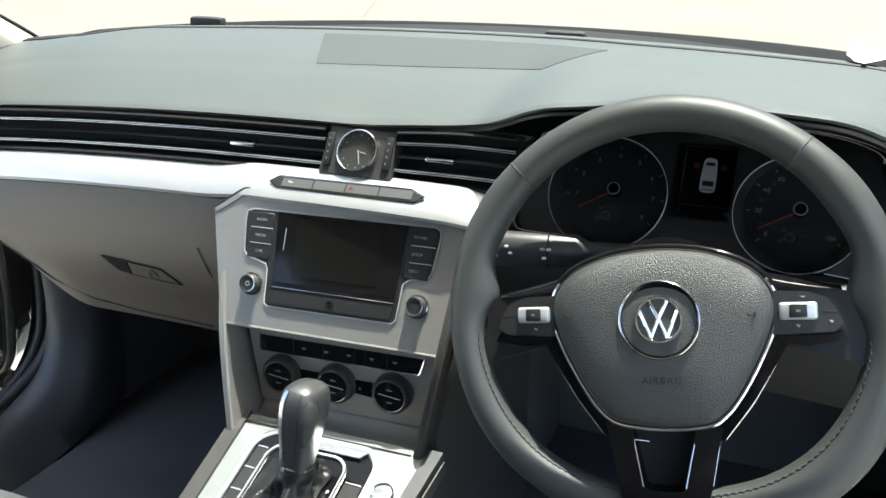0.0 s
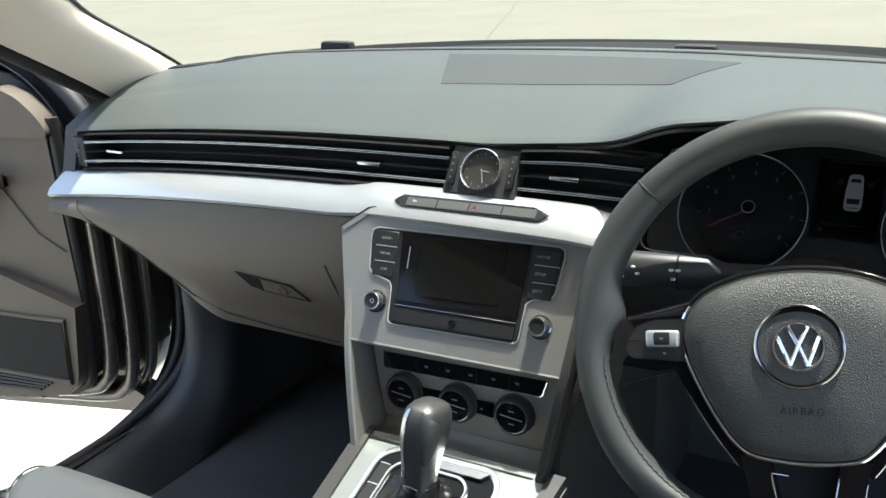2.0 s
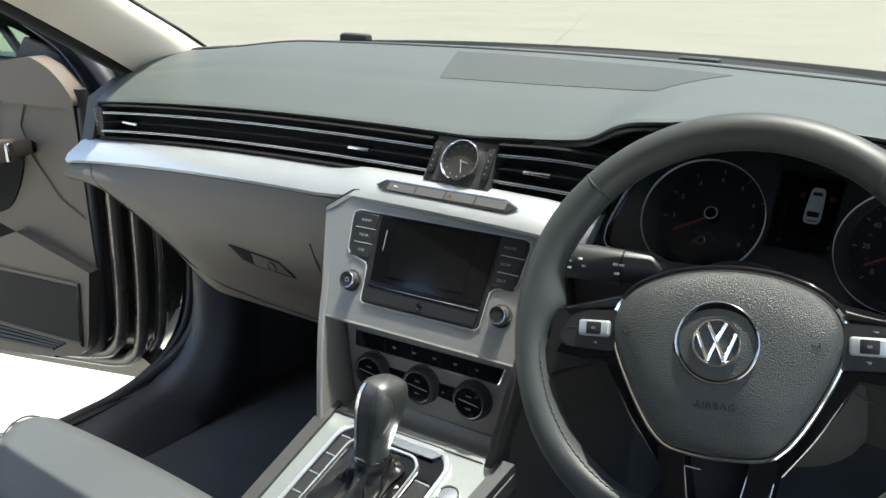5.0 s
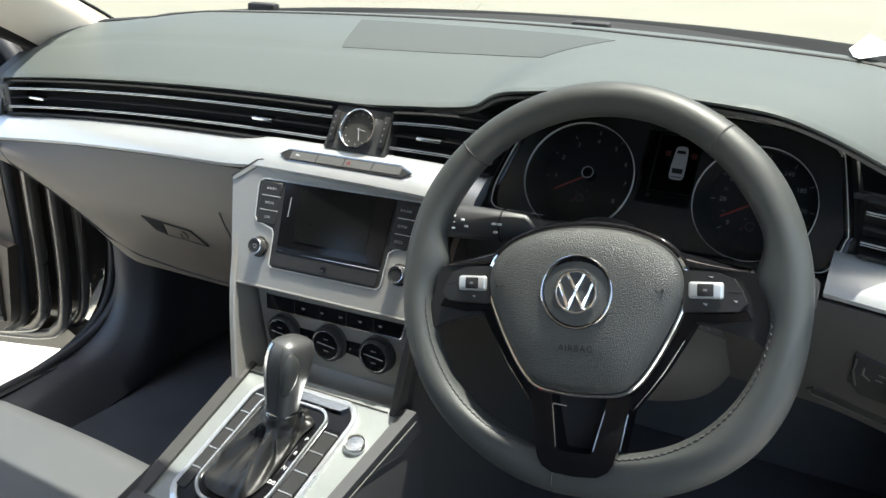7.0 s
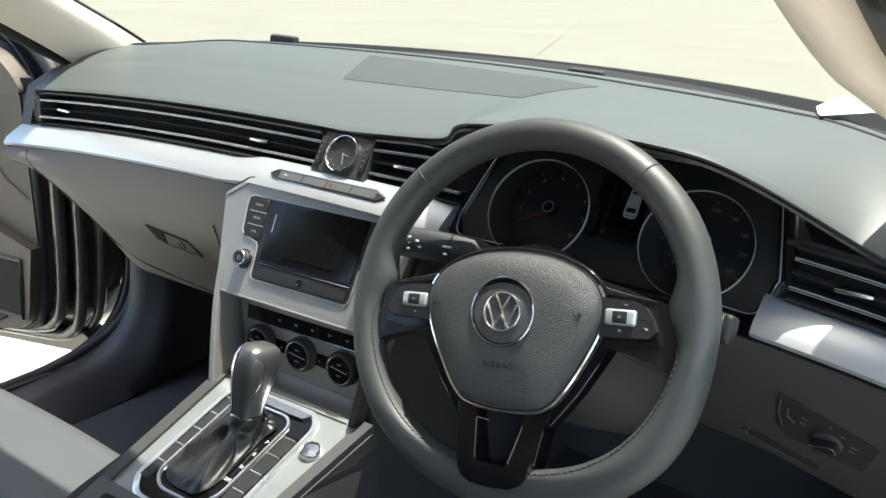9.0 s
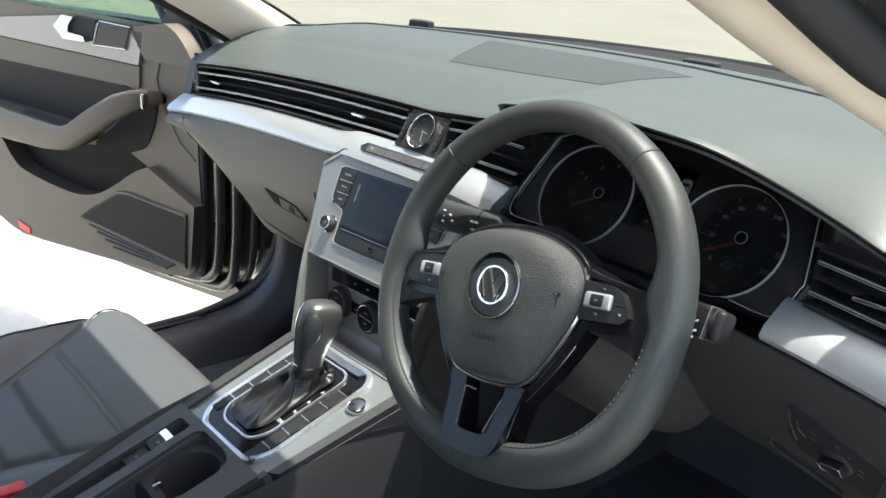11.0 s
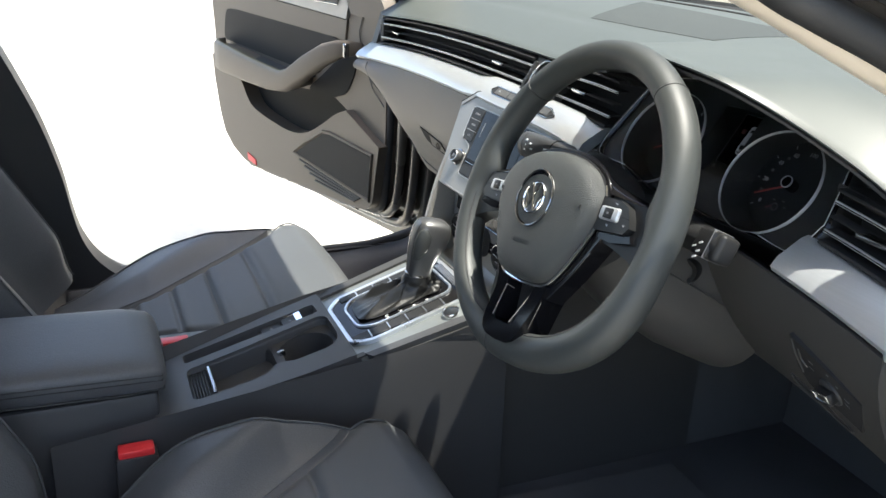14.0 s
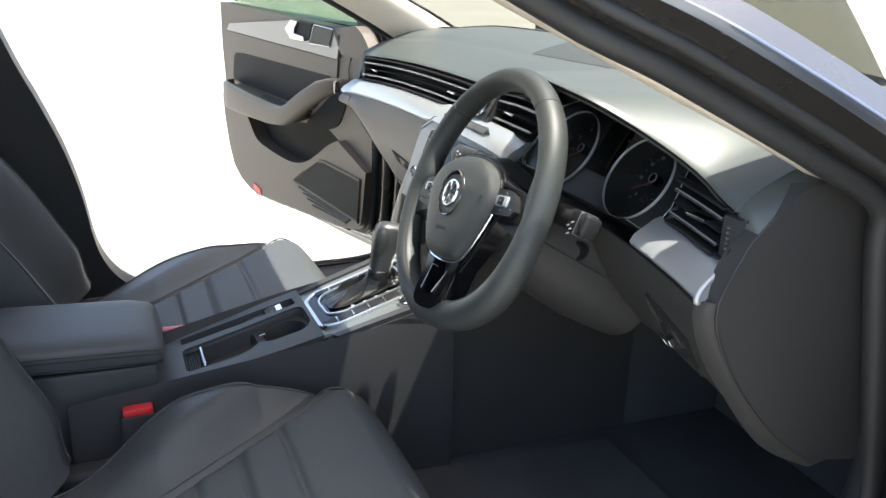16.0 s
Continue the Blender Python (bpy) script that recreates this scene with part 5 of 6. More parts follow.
for dx in (0.0, 0.009):
    part("panel_edge", tube([(-0.046 + dx, 0.026 - dx, 0.001), (-0.044 + dx, 0.004, 0.0015), (-0.036 + dx, -0.020 + 2 * dx, 0.001)], 0.0012, 6, m=LS), KNEE, sw, "raised panel edge")
tray = thing("coin_tray", "tray in the knee panel, recess shade painted as a dark plate", "tray")
TM = glove_basis(0.584, 0.82)
part("outline", tube([(-0.036, 0.012, 0.0), (-0.040, -0.003, 0.0), (-0.034, -0.012, 0.0), (0.036, -0.014, 0.0), (0.042, -0.006, 0.0), (0.042, 0.006, 0.0)], 0.0016, 8, m=TM), KNEE, tray)
# flush plate, dark to suggest the shade of a recess
part("back", prism([(-0.036, 0.012), (0.041, 0.008), (0.038, -0.012), (-0.033, -0.010)], -0.012, 0.0006, TM, 0.002), CAVITY, tray)

# ---- gear selector and centre tunnel ----
C1 = basis((0, 0, 0.595), (1, 0, 0), (0, -0.33, 1))
C2 = basis((0, -0.13, 0.556), (1, 0, 0), (0, -0.22, 1))
K1, K2 = 1.053, 1.024
tun = thing("centre_tunnel", "dark grey tunnel console with cup holder and tray", "console")
part("front_deck", prism([(x, y * K1) for x, y in ((-0.108, 0.085), (0.136, 0.090), (0.128, 0.065), (0.112, -0.118), (-0.098, -0.118))], -0.05, -0.001, C1, 0.004), DECK, tun, "pale silver deck round the selector")
part("side_rail", prism([(-0.116, 0.092), (-0.098, 0.092), (-0.088, -0.124), (-0.106, -0.124)], -0.03, 0.0035, C1, 0.004, 3), KNEE, tun, "dark grey side rail")
part("side_rail", prism([(0.130, 0.096), (0.147, 0.096), (0.125, -0.104), (0.110, -0.112)], -0.03, 0.0030, C1, 0.004, 3), CONSOLE, tun, "dark grey side rail")
part("rail_line", tube([C1 @ Vector((0.149, 0.090, -0.006)), C1 @ Vector((0.127, -0.100, -0.006))], 0.0012, 6), KNEE, tun)
for sx, x0, x1 in ((-1, -0.112, -0.104), (1, 0.142, 0.118)):
    part("side_wall", loft([[(x0 + (x1 - x0) * t + sx * o + (0.18 * max(0, 0.62 * t - 0.218) if sx < 0 else 0), 0.10 - t * 0.62, z) for o, z in ((0.0, 0.600 - 0.10 * t), (0.004, 0.58 - 0.10 * t), (0.022, 0.30), (-0.02, 0.28), (-0.03, 0.56 - 0.1 * t))] for t in steps(0, 1, 10)]), DARK, tun, "dark grey tunnel side")
# rear deck: one plate with two openings, their walls and what lies in them
slot = rounded([(-0.0690, -0.006), (-0.0400, -0.0045), (-0.0160, -0.2150), (-0.0400, -0.2155)], 0.006)
cups = rounded([(-0.027, -0.008), (-0.018, 0.003), (0.042, 0.004), (0.060, -0.003), (0.069, -0.018), (0.073, -0.070), (0.066, -0.084), (0.066, -0.097), (0.081, -0.110), (0.087, -0.130), (0.088, -0.2155), (0.003, -0.2155), (-0.004, -0.150), (-0.018, -0.060)], 0.012)
deck = rounded([(-0.098, 0.009), (0.112, 0.012), (0.116, -0.060), (0.114, -0.272), (-0.034, -0.272), (-0.052, -0.198), (-0.086, -0.060)], 0.004)
part("rear_deck", holed(deck, (slot, cups), 0.0, C2, 0.006), CONSOLE, tun, "dark grey deck with rounded openings")
for q, depth in ((slot, -0.034), (cups, -0.072)):
    wall = [[C2 @ Vector((x, y, d)) for x, y in grown(q, f)] for f, d in ((0.0022, 0.0006), (0.0008, 0.0012), (-0.0006, 0.0002), (-0.0012, -0.004), (-0.0020, depth))]
    part("opening_wall", loft(wall, cap=False), CONSOLE, tun, "rolled edge of the opening", 60)
    part("opening_floor", prism(grown(q, 0.003), depth - 0.004, depth, C2, 0), CAVITY, tun)
part("deck_skirt", loft([[C2 @ Vector((x, y, d)) for x, y in ((0.112, 0.024), (0.116, -0.060), (0.114, -0.272))] + [C2 @ Vector((x - 0.01, y, d)) for x, y in ((0.114, -0.272), (0.116, -0.060), (0.112, 0.024))] for d in (0.0, -0.010, -0.040)]), CONSOLE, tun)
part("front_cup", lathe([(0.0415, -0.010), (0.0400, -0.013), (0.0385, -0.030), (0.0365, -0.070), (0.0, -0.070)], C2 @ at(0.0255, -0.044), 36), DARK, tun, "black cup holder")
part("cup_ledge", holed([(-0.030, 0.008), (0.072, 0.008), (0.078, -0.092), (-0.012, -0.092)], ([(0.0255 + 0.041 * math.cos(2 * math.pi * k / 28), -0.044 + 0.041 * math.sin(2 * math.pi * k / 28)) for k in range(28)],), -0.0125, C2, 0.003), DARK, tun, "black ledge round the cup holder")
part("rear_tray", prism(rounded([(-0.010, -0.096), (0.068, -0.096), (0.080, -0.112), (0.087, -0.130), (0.088, -0.200), (0.002, -0.200)], 0.008), -0.038, -0.030, C2, 0.003), CONSOLE, tun, "dark rubber tray floor")
part("cup_divider", loft([[C2 @ Vector((x, y + 0.010 * math.cos((x - 0.026) * 45), h)) for x in steps(-0.012, 0.068, 10)] for y, h in ((-0.088, -0.012), (-0.096, -0.012), (-0.100, -0.020), (-0.102, -0.034))], closed=False), DARK, tun, "curved divider between the cups")
part("cup_tab", rbox(0.016, 0.0205, -0.086, -0.074, -0.014, -0.004, 0.0015, 2, C2), STEEL, tun, "small bright clip")
def key_poly(y0, y1, g=0.0016):
    """Across the slot from y0 to y1, g metres clear of its sides."""
    e = lambda y: (-0.0690 - 0.138 * (y + 0.006) + g, -0.0400 - 0.114 * (y + 0.0045) - g)
    return [(e(y0)[0], y0), (e(y0)[1], y0), (e(y1)[1], y1), (e(y1)[0], y1)]
part("brake_mount", prism(key_poly(-0.027, -0.100, 0.0002), -0.030, -0.005, C2, 0.002), BUTTON, tun)
bk_ = part("brake_key", prism(key_poly(-0.0315, -0.0610), -0.012, 0.0030, C2, 0.0025, 3), BUTTON, tun, "parking brake key")
part("brake_mark", rbox(-0.0475, -0.0440, -0.050, -0.0465, 0.0030, 0.0034, 0, 1, C2), FAINT, bk_)
a_, b_, c_, d_ = key_poly(-0.0300, -0.0400, 0.0022)
part("brake_chrome", prism([a_, b_, c_, d_], 0.0010, 0.0046, C2, 0.0015, 2), CHROME, bk_, "bright key end")
for p, q in (((a_[0] + 0.001, -0.036), (a_[0] + 0.0045, -0.056)), ((b_[0] - 0.001, -0.036), (b_[0] + 0.0020, -0.056))):
    part("brake_edge", tube([(*p, 0.0034), (*q, 0.0030)], 0.0009, 6, m=C2), STEEL, bk_)
hk_ = part("hold_key", prism(key_poly(-0.0640, -0.0945), -0.012, 0.0005, C2, 0.0020, 2), BUTTON, tun, "auto hold key")
part("hold_mark", rbox(-0.046, -0.040, -0.081, -0.0775, 0.0005, 0.0009, 0, 1, C2), DARKP, hk_)
for k in range(7):
    part("roller_slat", rbox(0.005, 0.0865, -0.2140 + 0.0040 * k, -0.2108 + 0.0040 * k, -0.010, -0.0015, 0.0010, 1, C2), BUTTON, tun)
part("roller_grip", rbox(0.0070, 0.0790, -0.1885, -0.1815, -0.010, 0.0050, 0.0025, 3, C2), DCHROME, tun, "chrome roller blind grip")

gs = thing("gear_selector", "automatic gear selector with leather boot in chrome frame", "gear selector")
fr = [(-0.050, 0.066), (0.066, 0.070), (0.082, 0.055), (0.084, -0.088), (0.068, -0.112), (-0.040, -0.114), (-0.062, -0.094), (-0.066, 0.050)]
part("panel", prism([(x, y * K1) for x, y in fr], -0.01, 0.0032, C1, 0.002), GLOSS, gs, "glossy black selector panel")
fo = rounded([(x, y * K1) for x, y in fr], 0.012)
part("outer_frame", band(grown(fo, 0.0068), grown(fo, -0.0012), -0.002, 0.0050, C1), BRIGHT, gs, "satin silver outer frame")
fi = [(-0.036, 0.050), (0.040, 0.052), (0.052, 0.042), (0.054, -0.072), (0.040, -0.094), (-0.022, -0.096), (-0.042, -0.080), (-0.044, 0.038)]
fi = rounded([(x, y * K1) for x, y in fi], 0.012)
part("inner_frame", band(grown(fi, 0.0030), grown(fi, -0.0010), 0.0, 0.0065, C1), BRIGHT, gs, "satin silver inner frame")
for k in range(5):
    y = 0.030 - 0.028 * k
    part("key_gap", rbox(-0.060, -0.047, (y + 0.0133) * K1, (y + 0.0147) * K1, 0.003, 0.0056, 0, 1, C1), BRIGHT, gs, "thin bright line")
    part("key_gap", rbox(0.060, 0.079, (y - 0.0037) * K1, (y - 0.0023) * K1, 0.003, 0.0056, 0, 1, C1), BRIGHT, gs, "thin bright line")
part("front_bar", prism([(-0.034, 0.058), (0.062, 0.060), (0.070, 0.070), (-0.030, 0.070)], 0.002, 0.008, C1, 0.002), STEEL, gs, "satin metal front bar")
for k in range(5):
    y = 0.030 - 0.028 * k
    part("key", rbox(-0.061, -0.046, (y - 0.0132) * K1, (y + 0.0132) * K1, 0.002, 0.005, 0.001, 1, C1), BUTTON, gs, "grey key")
    part("key", rbox(0.059, 0.080, (y - 0.0302) * K1, (y - 0.0038) * K1, 0.002, 0.005, 0.001, 1, C1), BUTTON, gs, "grey key")
for k, c in enumerate("PRN"):
    write(c, 0.007, C1 @ at(0.046, 0.012 - 0.022 * k, 0.0036) @ Matrix.Rotation(radians(-8), 4, "Z"), WHITE, gs)
write("D/S", 0.007, C1 @ at(0.045, -0.054, 0.0036), WHITE, gs)
# boot: folded leather from the frame up to the knob
foot = [(-0.030, 0.034), (-0.005, 0.042), (0.025, 0.042), (0.036, 0.030), (0.040, -0.010), (0.040, -0.060), (0.028, -0.082), (0.0, -0.088), (-0.026, -0.082), (-0.036, -0.060), (-0.038, -0.010), (-0.036, 0.018)]
foot = [(p.x, p.y) for p in smooth_line([(x, y, 0) for x, y in foot], 8, True)]
rings = []
for t in steps(0, 1, 28):
    top = Vector((0.014, 0.006, 0.632))
    ring = []
    for i, (x, y) in enumerate(foot):
        p = C1 @ Vector((x, y * K1, 0.006))
        a = 2 * math.pi * i / len(foot)
        q = top + Vector((0.019 * math.cos(math.atan2(y + 0.02, x)), 0.021 * math.sin(math.atan2(y + 0.02, x)), 0))
        s = t
        w = math.sin(math.pi * min(1, t * 1.15)) ** 0.7 * (0.0085 * (1 - 2 * abs(math.sin(2.5 * a + 0.9 * t + 0.5)) ** 0.7) + 0.0034 * (1 - 2 * abs(math.sin(4.5 * a + 2 - 3 * t))) + 0.0022 * math.sin(t * 11 + 2 * math.sin(a)))
        w += math.sin(math.pi * min(1, 0.15 + t)) * (0.015 * math.exp(-((a - 1.62) / 0.16) ** 2) - 0.007 * math.exp(-((a - 2.15) / 0.25) ** 2) + 0.008 * math.exp(-((a - 3.2) / 0.18) ** 2) + 0.006 * math.exp(-((a - 4.6) / 0.18) ** 2))
        r = p.lerp(q, s)
        k = 1 - (1 - t) ** 1.5
        r.x, r.y = p.x + (q.x - p.x) * k, p.y + (q.y - p.y) * k
        d = Vector((r.x - q.x, r.y - q.y, 0.3 * 0.01))
        ring.append(r + (d.normalized() * w if d.length > 1e-5 else Vector()))
    rings.append(ring)
part("boot", loft(rings), BOOT, gs, "creased black leather boot", 80)
KB, KT = Vector((0.014, 0.006, 0.630)), Vector((0.018, 0.024, 0.722))
ax = (KT - KB).normalized()
KM = basis(KB, (1, 0, 0), ax)
prof = ((0.0, 0.0165, 0.0185, 0.0), (0.010, 0.0168, 0.0188, 0.0), (0.024, 0.0178, 0.0202, 0.0), (0.036, 0.0192, 0.0232, 0.001), (0.048, 0.0207, 0.0265, 0.003), (0.060, 0.0216, 0.0284, 0.004), (0.072, 0.0216, 0.0286, 0.005), (0.081, 0.0206, 0.0272, 0.005), (0.0875, 0.0182, 0.0240, 0.005), (0.0915, 0.0130, 0.0175, 0.004), (0.0935, 0.003, 0.005, 0.004))


def knob_pt(a, h, out=0.0):
    """On the knob's skin: a degrees round it, h metres up."""
    for p, q in zip(prof, prof[1:]):
        if h <= q[0]:
            break
    t = (h - p[0]) / (q[0] - p[0])
    w, d, o = (p[i] + (q[i] - p[i]) * t for i in (1, 2, 3))
    c, s = math.cos(radians(a)), math.sin(radians(a))
    n = 0.68
    return KM @ Vector(((w + out) * math.copysign(abs(c) ** n, c), (d + out) * math.copysign(abs(s) ** n, s) + o, h))


part("knob", loft([[knob_pt(a, h) for a in steps(0, 360 * 35 / 36, 35)] for h in steps(0, 0.0934, 26)]), KNOB, gs, "dark polished knob", 70)
part("knob_collar", lathe([(0.0165, -0.004), (0.0188, -0.002), (0.0190, 0.003), (0.0172, 0.005)], KM @ Matrix.Diagonal((0.97, 1.06, 1, 1)), 28), STEEL, gs, "satin metal collar")
part("knob_band", sheet(lambda u, v: knob_pt(244 + 11 * u, 0.012 + 0.076 * v, 0.0007), steps(-1, 1, 8), steps(0, 1, 20), 0.0006), STEEL, gs, "satin metal band down the knob")
ins = [(298, 0.034), (292, 0.046), (291, 0.060), (296, 0.073), (310, 0.081), (330, 0.081), (346, 0.074), (352, 0.062), (350, 0.046), (338, 0.036), (318, 0.031)]
loop = smooth_line([(a, h * 1000, 0) for a, h in ins], 5, True)
mid = Vector((322, 57, 0))
part("knob_insert", loft([[knob_pt(mid.x + (p.x - mid.x) * s, (mid.y + (p.y - mid.y) * s) / 1000, o) for p in loop] for s, o in ((1.0, -0.0004), (0.97, 0.0010), (0.80, 0.0016), (0.5, 0.0018), (0.2, 0.0019), (0.02, 0.0019))], cap=False), LEATHER, gs, "dark grey side insert", 70)
part("knob_seam", tube([knob_pt(p.x, p.y / 1000, 0.0003) for p in loop], 0.0007, 6, closed=True), RUBBER, gs, "dark groove round the insert")
for a in (258, 286):
    part("knob_line", tube([knob_pt(a, h, 0.0001) for h in steps(0.010, 0.088, 20)], 0.0005, 6), RUBBER, gs, "fine groove")
btn = thing("start_button", "round metal engine start button", "button")
part("ring", lathe([(0.0135, 0.0), (0.0135, 0.004), (0.0125, 0.006), (0.0110, 0.0055)], C1 @ at(0.104, 0.026 * K1, 0.0), 32), CHROME, btn, "chrome ring")
part("cap", lathe([(0, 0.0052), (0.0108, 0.0046), (0.0110, 0.0), (0, 0)], C1 @ at(0.104, 0.026 * K1, 0.0), 32), STEEL, btn)

arm = thing("armrest", "dark leather centre armrest with stitched lid", "armrest")
part("lid", loft([[Vector((w * math.copysign(abs(math.cos(a)) ** 0.45, math.cos(a)) - 0.002, y, z + h * math.copysign(abs(math.sin(a)) ** 0.5, math.sin(a)))) for a in steps(0, 2 * math.pi * 31 / 32, 31)] for y, w, h, z in ((-0.372, 0.070, 0.009, 0.552), (-0.376, 0.085, 0.018, 0.554), (-0.386, 0.094, 0.0235, 0.556), (-0.42, 0.098, 0.0265, 0.560), (-0.60, 0.100, 0.0275, 0.566), (-0.80, 0.098, 0.027, 0.569), (-0.83, 0.08, 0.02, 0.569))]), ARMLID, arm, "padded dark leather lid", 60)
for dz in (0, -0.007):
    part("stitching", tube([(x, y, z + dz) for x, y, z in ((0.0972, -0.80, 0.579), (0.1000, -0.60, 0.576), (0.0985, -0.42, 0.569), (0.090, -0.3795, 0.563), (0.0, -0.3705, 0.561), (-0.090, -0.3795, 0.563))], 0.0008, 6), RUBBER, arm, "stitched seam")
part("lid_seam", tube([(0.096, -0.80, 0.557), (0.0995, -0.60, 0.553), (0.0975, -0.42, 0.546), (0.088, -0.378, 0.543), (0.0, -0.3700, 0.542), (-0.088, -0.378, 0.543), (-0.097, -0.42, 0.546)], 0.0014, 6), RUBBER, arm)
part("box", rbox(-0.095, 0.092, -0.83, -0.385, 0.30, 0.540, 0.008), CONSOLE, arm, "dark plastic box")


# ---- seats ----
def front_seat(cx, fy, label, L, zr, zf, pleats, back_o, lean, rise=0.062, hw=0.26):
    """A seat whose cushion runs L back from its front edge at fy."""
    seat = thing("front_seat", label, "car seat", "front seats")

    def seam(v):
        return 0.30 + 0.66 * max(0, (min(v, 1) - 0.36) / 0.64) ** 1.15

    def cushion(u, v):
        au, vv = abs(u), min(v, 1)
        wide = 0.72 + 0.28 * ease(0.02, 0.45, vv)
        if v <= 1:
            y, z = fy - L + L * v, zr + (zf - zr) * v
        else:
            a = min(1, (v - 1) / 0.5) * math.pi / 2
            y = fy + 0.048 * math.sin(a)
            z = zf - 0.050 * (1 - math.cos(a)) - max(0, v - 1.5) * 0.25
        s = seam(v)
        side = rise * (ease(0.08, 0.5, vv) if rise > 0.05 else ease(-0.1, 0.55, vv)) * ease(s, min(0.97, s + 0.34), au) * (1 - 0.92 * ease(0.58, 1.06, vv))
        z += side - 0.105 * ease(0.88, 1.0, au) ** 1.5
        y -= 0.03 * ease(0.8, 1.0, au) * ease(0.8, 1.0, v)
        if au < s - 0.01 and v < 0.98:
            for k in pleats:
                d = (y - k) / 0.0045
                z -= 0.0065 * math.exp(-d * d)
                d = (y - k - 0.012) / 0.008
                z += 0.0018 * math.exp(-d * d)
        d = (au - s) / 0.022
        z -= 0.0065 * math.exp(-d * d) * (1 if v < 0.98 else 0.25)
        z += 0.010 * (1 - u * u) * math.sin(math.pi * vv) * 0.4
        y += 0.012 * (1 - u * u) * ease(0.5, 1.0, v)
        return Vector((cx + hw * wide * u, y, z))

    vs = steps(0, 1, 150) + steps(1.04, 2.0, 16)
    body = part("cushion", sheet(lambda u, v: cushion(u * seam(v), v), steps(-1, 1, 40), vs), SEATC, seat, "dark pleated seat cushion", 75)
    for sx in (-1, 1):
        part("bolster", sheet(lambda u, v: cushion(sx * (seam(v) + (1 - seam(v)) * u), v), steps(0, 1, 30), vs), SEAT, seat, "smooth black side bolster", 75)
    for sx in (-1, 1):
        part("piping", tube([cushion(sx * 0.885, v) + Vector((0, 0, 0.0015)) for v in steps(0.02, 1.25, 40)], 0.0015, 6), SEAT, body, "raised seam piping")
        part("stitching", tube([cushion(sx * (seam(v) + 0.035), v) + Vector((0, 0, 0.0006)) for v in steps(0.05, 0.97, 40)], 0.0009, 6), SEAT, body, "fine stitched seam")
        part("side_valance", rbox(cx + sx * (hw - 0.02) - 0.02, cx + sx * (hw - 0.02) + 0.02, fy - L + 0.02, fy - 0.05, 0.31, zr, 0.012, 3), DARK, seat, "black plastic seat side")
        part("seat_rail", rbox(cx + sx * 0.20 - 0.02, cx + sx * 0.20 + 0.02, fy - L, fy - 0.04, 0.285, 0.33, 0.004), DARK, seat)
    part("base", rbox(cx - 0.21, cx + 0.21, fy - L, fy - 0.01, 0.30, zr - 0.01, 0.015, 3), DARK, seat)
    BM = Matrix.Translation((cx, *back_o)) @ Matrix.Rotation(radians(lean), 4, "X")

    def back(u, v):
        au = abs(u)
        w = 0.262 - 0.035 * ease(0.55, 1.0, v)
        s = 0.42 + 0.20 * v
        d = 0.095 * ease(s, s + 0.34, au) * (1 - 0.55 * ease(0.35, 1, v)) * (0.75 + 0.25 * ease(0, 0.15, v)) - 0.14 * ease(0.88, 1, au) ** 1.5
        if au < s - 0.01:
            for k in range(5):
                d -= 0.0065 * math.exp(-((v - 0.14 - 0.125 * k) / 0.008) ** 2)
        d -= 0.0065 * math.exp(-((au - s) / 0.022) ** 2)
        d -= 0.05 * ease(0.94, 1.0, v)
        return BM @ Vector((w * u, d, 0.64 * v))

    bk = part("backrest", sheet(lambda u, v: back(u * (0.42 + 0.20 * v), v), steps(-1, 1, 40), steps(0, 1, 110)), SEATC, seat, "dark pleated backrest", 75)
    for sx in (-1, 1):
        part("back_bolster", sheet(lambda u, v: back(sx * (0.42 + 0.20 * v + (0.58 - 0.20 * v) * u), v), steps(0, 1, 30), steps(0, 1, 60)), SEAT, bk, "smooth black side bolster", 75)
        part("piping", tube([back(sx * 0.885, v) + Vector((0, 0.0015, 0)) for v in steps(0.0, 0.93, 40)], 0.0015, 6), SEAT, bk, "raised seam piping")
    part("back_shell", sheet(lambda u, v: BM @ Vector(((0.262 - 0.035 * ease(0.55, 1.0, v)) * u, -0.10 - 0.04 * (1 - u * u), 0.64 * v)), steps(-1, 1, 16), steps(0, 1, 16), 0.006), DARK, bk)
    return seat


front_seat(0.420, -0.120, "dark pleated driver seat with side bolsters", 0.44, 0.43, 0.505, (-0.228, -0.292, -0.358, -0.424), (-0.585, 0.42), 25)
front_seat(-0.385, -0.045, "dark pleated passenger seat with side bolsters", 0.485, 0.375, 0.490, (-0.165, -0.245, -0.315, -0.385), (-0.555, 0.385), 29, 0.036)
for x, y, z, lab in ((0.142, -0.421, 0.486, "red seat belt buckle beside the driver seat"), (-0.113, -0.345, 0.497, "red seat belt buckle beside the passenger seat")):
    bk = thing("seat_belt_buckle", lab, "buckle", "belt buckles")
    part("button", rbox(x - 0.011, x + 0.011, y - 0.022, y + 0.022, z - 0.002, z + 0.011, 0.003, 2), RED, bk, "red release button")
    part("housing", rbox(x - 0.014, x + 0.014, y - 0.026, y + 0.026, z - 0.12, z + 0.002, 0.004, 2), DARK, bk)

# ---- passenger door, standing open ----
DM = Matrix(((-0.979, 0, 0.205, -0.865), (-0.205, 0, -0.979, 0.274), (0, 1, 0, 0), (0, 0, 0, 1)))


def dp(x, z):
    return ((-0.865 - x - 0.034 * ease(1.50, 1.95, -x)) / 0.979, z)


def door_poly(pts, d0, d1, b=0.004, seg=3):
    return prism([dp(*p) for p in pts], d0, d1, DM, b, seg)


door = thing("passenger_door", "open front passenger door with dark grey trim panel", "car door")
